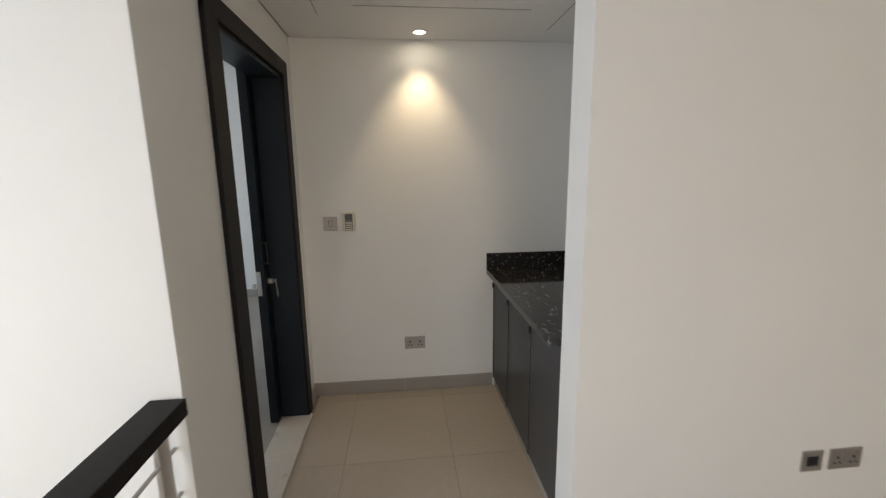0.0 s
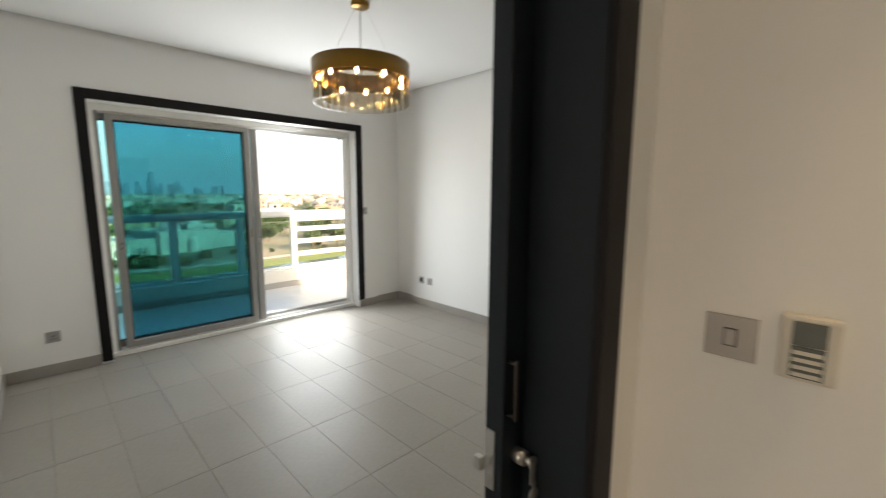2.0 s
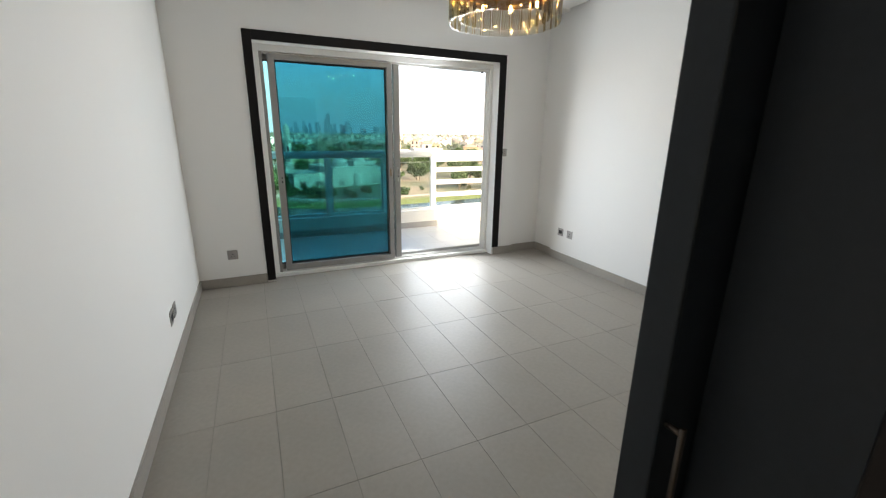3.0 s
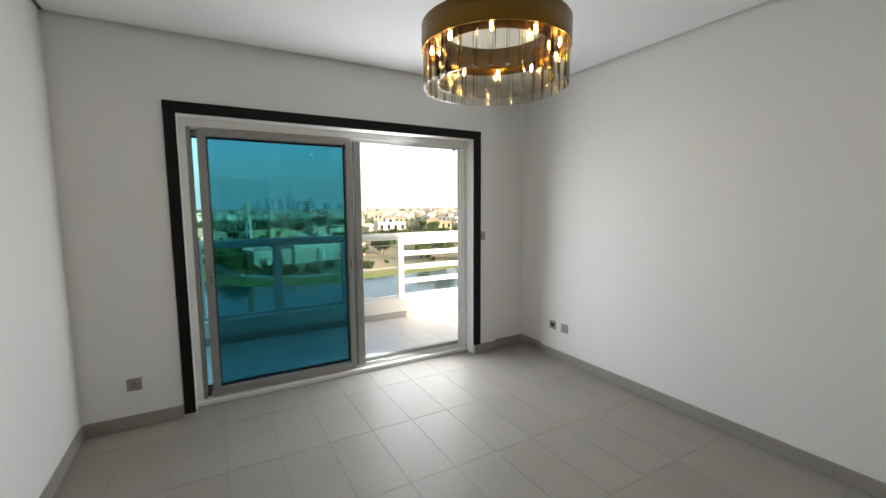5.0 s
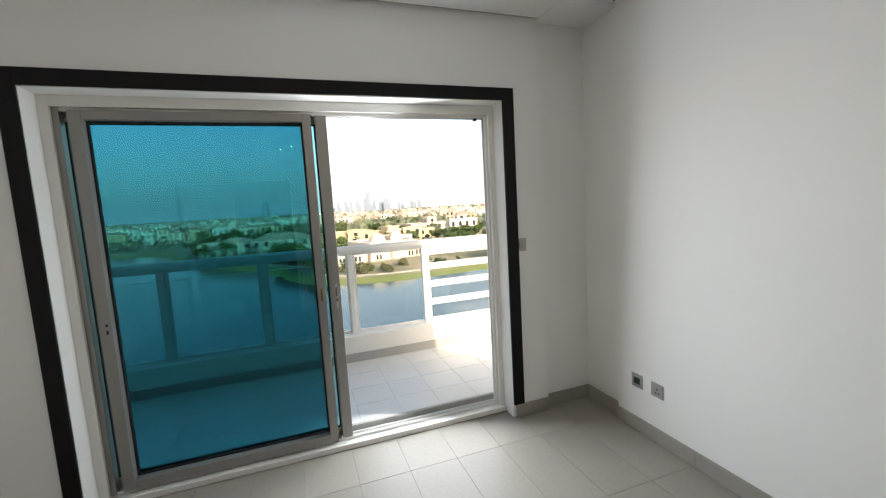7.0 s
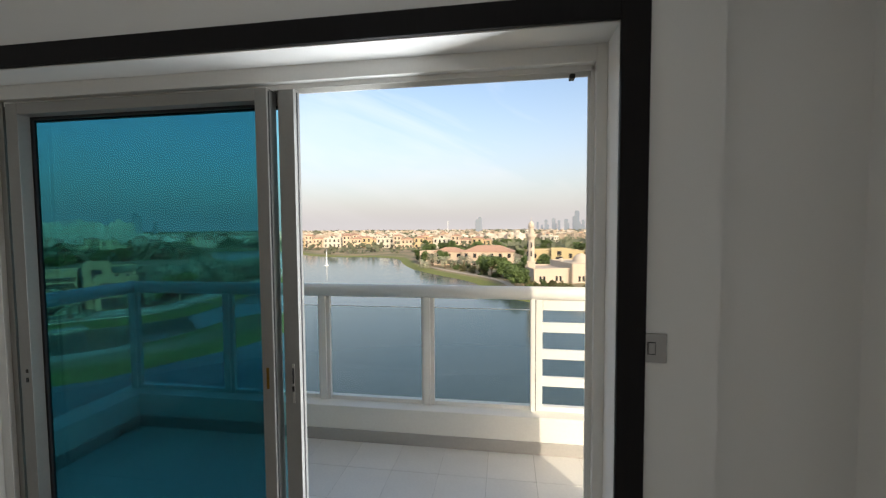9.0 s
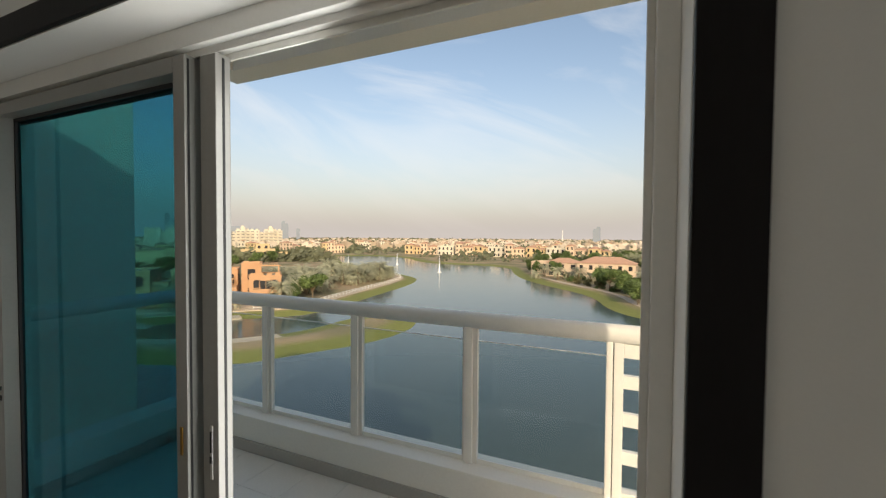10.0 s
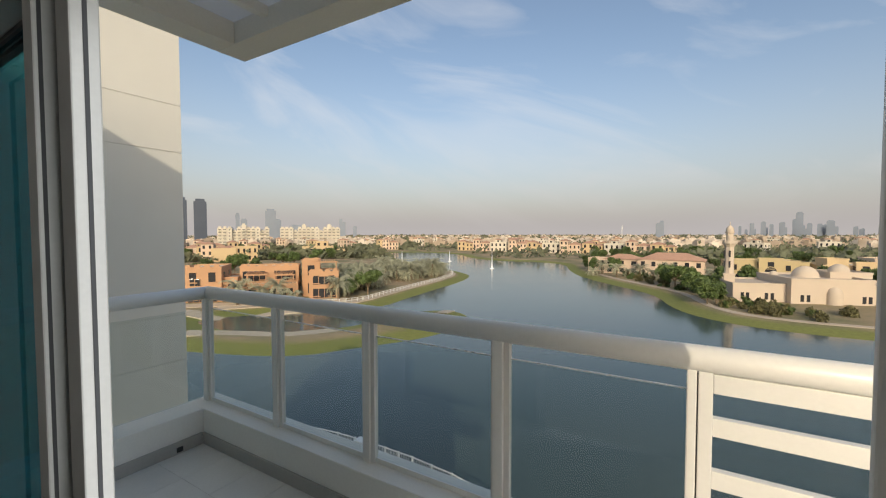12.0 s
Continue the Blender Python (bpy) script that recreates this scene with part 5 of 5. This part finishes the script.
def broadleaf(seed, h, mat, name="tree", label="round leafy green tree by the lake", group="lakeside trees", trunk=True, n=1500, leaf=0.42):
    r = random.Random(seed)
    ob = thing(name, (0, 0, 0), label, name.replace("_", " "), group)
    b = bmesh.new()
    base = h * 0.3 if trunk else 0.0
    rod((0, 0, -0.4), (0, 0, base + h * 0.15), 0.06 * h * 0.5, 7, b, 0.03 * h * 0.5)
    lobes = []
    for i in range(9):
        a, q = r.uniform(0, 6.283), r.uniform(0.05, 0.34) * h
        c = Vector((q * math.cos(a), q * math.sin(a), base + h * r.uniform(0.12, 0.5)))
        lobes.append((c, h * r.uniform(0.13, 0.24)))
        if trunk:
            rod((0, 0, base * 0.9), c, 0.02 * h * 0.5, 5, b, 0.008 * h)
    part("trunk", b, BARK, ob)
    b = bmesh.new()
    for i in range(n):
        c, rad = lobes[r.randrange(9)]
        d = Vector((r.gauss(0, 1), r.gauss(0, 1), r.gauss(0, 0.8))).normalized() * rad * r.uniform(0.6, 1.1)
        p = c + d
        if p.z < 0.05:
            p.z = 0.05
        u = Vector((r.gauss(0, 1), r.gauss(0, 1), r.gauss(0, 1))).normalized()
        w = u.cross(Vector((r.gauss(0, 1), r.gauss(0, 1), r.gauss(0, 1)))).normalized()
        s = leaf * r.uniform(0.6, 1.3)
        b.faces.new([b.verts.new(p + u * s), b.verts.new(p + w * s * 0.55), b.verts.new(p - u * s), b.verts.new(p - w * s * 0.55)])
    part("crown", b, mat, ob)
    return ob


def scatter(kinds, places, lo=0.8, hi=1.2):
    """The kinds themselves take the first places, copies the rest."""
    r = random.Random(11)
    for i, (x, y) in enumerate(places):
        m = pose(x, y, ground_z(x, y), 0, 0, r.uniform(0, 360))
        k = kinds[i % len(kinds)]
        if i < len(kinds):
            k.matrix_basis = m
            continue
        o = copy_thing(k, m)
        s = r.uniform(lo, hi)
        o.scale = (s, s, s * r.uniform(0.9, 1.1))


r = random.Random(3)
places = []
while len(places) < 120:
    t = r.random()
    x, y = -72 - 8 * t - 13 * math.sin(math.pi * t) * 0.5, 84 + 82 * t
    x -= 6 + r.random() ** 1.3 * (34 * (1 - t) + 8)
    if from_shore([(x, y)])[0] > 11:
        places.append((x, y))
places += [(-91, 70), (-87, 72), (-84.5, 74.5), (-95, 66), (-120, 96), (-112, 104), (-126, 90), (-105, 112), (-19, 190), (-23, 187), (-4, 185), (-9, 182), (10, 178), (-30, 195), (-33, 190), (-14, 186),
           (70, 200), (62, 206), (36, 214), (30, 216), (58, 176)]
scatter([palm(1, 3.0), palm(2, 3.9), palm(3, 2.4)], places, 1.1, 1.5)
places = [(4, 150), (8, 146), (-1, 157), (6, 138), (3, 133), (9, 131), (1, 141), (5, 126), (10, 152), (12, 158), (-4, 163), (2, 166), (7, 128), (14, 165), (-26, 200), (-36, 210), (-42, 222), (-50, 236),
          (-38, 232), (-30, 224), (-40, 262), (-36, 280), (20, 178), (52, 182), (66, 188), (40, 183), (75, 215), (-88, 92), (-80, 90), (-86, 98), (-79, 97), (-92, 104), (-100, 110)]
for i in range(70):
    d, a = r.uniform(215, 420), radians(r.uniform(-17, 12))
    places.append((3 - d * math.sin(a), 4.4 + d * math.cos(a)))
for i in range(34):
    d, a = r.uniform(150, 420), radians(r.uniform(44, 64))
    places.append((3 - d * math.sin(a), 4.4 + d * math.cos(a)))
for i in range(80):
    d, a = r.uniform(140, 420), radians(r.uniform(-62, -17))
    places.append((3 - d * math.sin(a), 4.4 + d * math.cos(a)))
for i in range(75):
    d, a = r.uniform(125, 250), radians(r.uniform(-48, -16))
    x, y = 3 - d * math.sin(a), 4.4 + d * math.cos(a)
    if not (38 < x < 80 and 184 < y < 208) and not (64 < x < 102 and 236 < y < 258) and not (10 < x < 56 and 126 < y < 160):
        places.append((x, y))
places = [p for p, d in zip(places, from_shore(places)) if d > 6]
scatter([broadleaf(21, 7, LEAF), broadleaf(22, 6, LEAF), broadleaf(23, 8.5, LEAF, n=1900, leaf=0.45)], places, 0.7, 1.15)
places = []
for i in range(120):
    k = r.uniform(23.2, 30)
    line = shore_line(23, 30, r.uniform(10.5, 22))
    p = line[min(len(line) - 1, int((k - 23) * 4))]
    places.append((float(p[0]) + r.uniform(-2, 2), float(p[1]) + r.uniform(-2, 2)))
places = [p for p, d in zip(places, from_shore(places)) if d > 9.8 and not (11 < p[0] < 54 and 133 < p[1] < 165)]
scatter([broadleaf(31, 3.2, SHRUB, "shrub", "dry olive shrub on the bank", "bank shrubs", False, 420, 0.30),
         broadleaf(32, 2.4, LEAF, "shrub", "dense green hedge shrub on the bank", "bank shrubs", False, 420, 0.30)], places, 0.6, 1.3)
# far woods: uneven clumps of leaf facets out to the horizon
wv, wf = [], []
count = 0
for i in range(5000):
    d = 300 + 2600 * r.random() ** 2.2
    a = radians(r.uniform(-62, 66))
    x, y = 3 - d * math.sin(a), 4.4 + d * math.cos(a)
    if (d < 480 and from_shore([(x, y)])[0] < 10) or (-215 < x < 0 and 268 < y < 400 and r.random() < 0.85):
        continue
    s = r.uniform(1.6, 3.6) * (1 + d / 2600)
    for k in range(14):
        q = Vector((r.gauss(0, 0.9) * s, r.gauss(0, 0.9) * s, abs(r.gauss(0.75, 0.45)) * s))
        u = Vector((r.gauss(0, 1), r.gauss(0, 1), r.gauss(0, 1))).normalized() * s * r.uniform(0.35, 0.7)
        w = u.orthogonal() * r.uniform(0.5, 1.0)
        c = Vector((x, y, WZ + 1.2)) + q
        n0 = len(wv)
        wv += [tuple(c + u), tuple(c + w), tuple(c - u * 0.8), tuple(c - w)]
        wf.append((n0, n0 + 1, n0 + 2, n0 + 3))
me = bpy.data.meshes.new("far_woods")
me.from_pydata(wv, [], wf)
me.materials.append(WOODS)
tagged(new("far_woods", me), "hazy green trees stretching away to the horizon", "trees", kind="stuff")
# fountains
for x, y, h in ((-88, 206, 9), (-154, 214, 8), (-137, 245, 8)):
    f = thing("fountain", (x, y, WZ), "thin white water jet rising from the lake", "fountain")
    part("jet", lathe([(0.55, 0.0), (0.30, h * 0.3), (0.16, h * 0.8), (0.03, h)], 9, (x, y, WZ)), SPRAY, f, "white water jet", True)
    part("float", lathe([(0.02, 0.3), (1.2, 0.25), (1.3, -0.2)], 14, (x, y, WZ)), RAILPAINT, f)

# far houses: hundreds of pale low villas between the trees
FARH = material("far_house_render", (0.46, 0.37, 0.275), 0.9, vary=0.25, scale=0.012, grain=0.05, second=(0.60, 0.53, 0.44), cut=(0.45, 0.55))
hv, hf = [], []
for i in range(1150):
    d = 560 + 2300 * r.random() ** 1.7
    a = radians(r.uniform(-62, 66))
    x, y, t = 3 - d * math.sin(a), 4.4 + d * math.cos(a), r.uniform(0, 3.14)
    w, q, h = r.uniform(6, 14), r.uniform(5, 9), r.uniform(6.0, 9.5)
    ct, st = math.cos(t), math.sin(t)
    for sx, sy, z0, z1 in ((w, q, 0, h), (w * 0.45, q * 1.15, 0, h + 1.6), (w * 0.2, q * 0.3, h, h + 3.0)):
        n0 = len(hv)
        for z in (z0, z1):
            for u, v in ((-sx, -sy), (sx, -sy), (sx, sy), (-sx, sy)):
                hv.append((x + (u * ct - v * st) / 1.6, y + (u * st + v * ct) / 1.6, WZ + 0.9 + z))
        hf += [(n0 + 4, n0 + 5, n0 + 6, n0 + 7), (n0, n0 + 1, n0 + 5, n0 + 4), (n0 + 1, n0 + 2, n0 + 6, n0 + 5), (n0 + 2, n0 + 3, n0 + 7, n0 + 6), (n0 + 3, n0, n0 + 4, n0 + 7)]
me = bpy.data.meshes.new("far_houses")
me.from_pydata(hv, [], hf)
me.materials.append(FARH)
tagged(new("far_houses", me), "hundreds of pale low villas between trees towards the horizon", "houses", kind="stuff")

# the lakeside lies turned a little against the house
TURN = Matrix.Translation((3.18, 4.38, 0)) @ Matrix.Rotation(radians(0.38), 4, "Z") @ Matrix.Translation((-3.18, -4.38, 0))
for ob in list(scene.objects):
    if ob.name not in indoors and ob.parent is None:
        ob.matrix_basis = TURN @ ob.matrix_basis

# ---- floor tiles ----


def tiles(host, x0, x1, y0, y1, px, py, ox, oy, mat, name="tile", gap=0.002, thick=0.0115, level=0.0):
    """Lays tiles on a grid through (ox, oy), cut at the bounds; alike tiles share one mesh."""
    shared = {}
    for i in range(math.floor((x0 - ox) / px), math.ceil((x1 - ox) / px)):
        for j in range(math.floor((y0 - oy) / py), math.ceil((y1 - oy) / py)):
            a, b = max(x0, ox + i * px), min(x1, ox + (i + 1) * px)
            c, d = max(y0, oy + j * py), min(y1, oy + (j + 1) * py)
            if b - a < 0.02 or d - c < 0.02:
                continue
            key = (round(b - a, 3), round(d - c, 3))
            if key not in shared:
                bm = box(gap / 2 - key[0] / 2, key[0] / 2 - gap / 2, gap / 2 - key[1] / 2, key[1] / 2 - gap / 2, -thick, 0, 0.0007)
                me = bpy.data.meshes.new(name)
                bm.to_mesh(me)
                bm.free()
                me.materials.append(mat)
                shared[key] = me
            ob = new(name, shared[key])
            ob.parent = host
            ob.location = ((a + b) / 2, (c + d) / 2, level - 0.0002 - 0.0005 * random.random())
            ob.rotation_euler = (random.uniform(-1, 1) * 0.0006, random.uniform(-1, 1) * 0.0006, 0)


floor_bed = structure("floor_bedroom", boxes([(LX, RX, DY1 + 0.01, WY, -0.0118, -0.0026)]), GROUT, "beige rectangular porcelain floor tiles in the bedroom")
tiles(floor_bed, LX, 4.0, DY1 + 0.005, FY0 - 0.03, 0.2875, 0.606, 1.641, 2.42, TILE)
floor_hall = structure("floor_hall", boxes([(-2.0, BX, -3.0, DY0, -0.0118, -0.0026)]), GROUT, "beige porcelain floor tiles in the hall")
tiles(floor_hall, -1.6, BX, -1.19, DY0 - 0.03, 0.60, 0.556, 1.41, 0.232, HALLTILE)
floor_balc = structure("floor_balcony", boxes([(0.27, 4.5, EY, 5.92, BZ - 0.0118, BZ - 0.0026)]), BALCGROUT, "white square balcony floor tiles")
tiles(floor_balc, SX, 4.6, EY + 0.02, FRONT, 0.2905, 0.2965, 2.600, 5.62, BALCTILE, level=BZ)
structure("floor_hall_far", boxes([(-4.2, 0.178, -4.2, -1.19, -0.011, -0.0005), (-4.2, -1.6, -1.19, 0.61, -0.011, -0.0005), (-1.6, 0.02, DY0 - 0.03, 0.61, -0.011, -0.0005)]), HALLTILE, "beige floor tiles further along the hall")
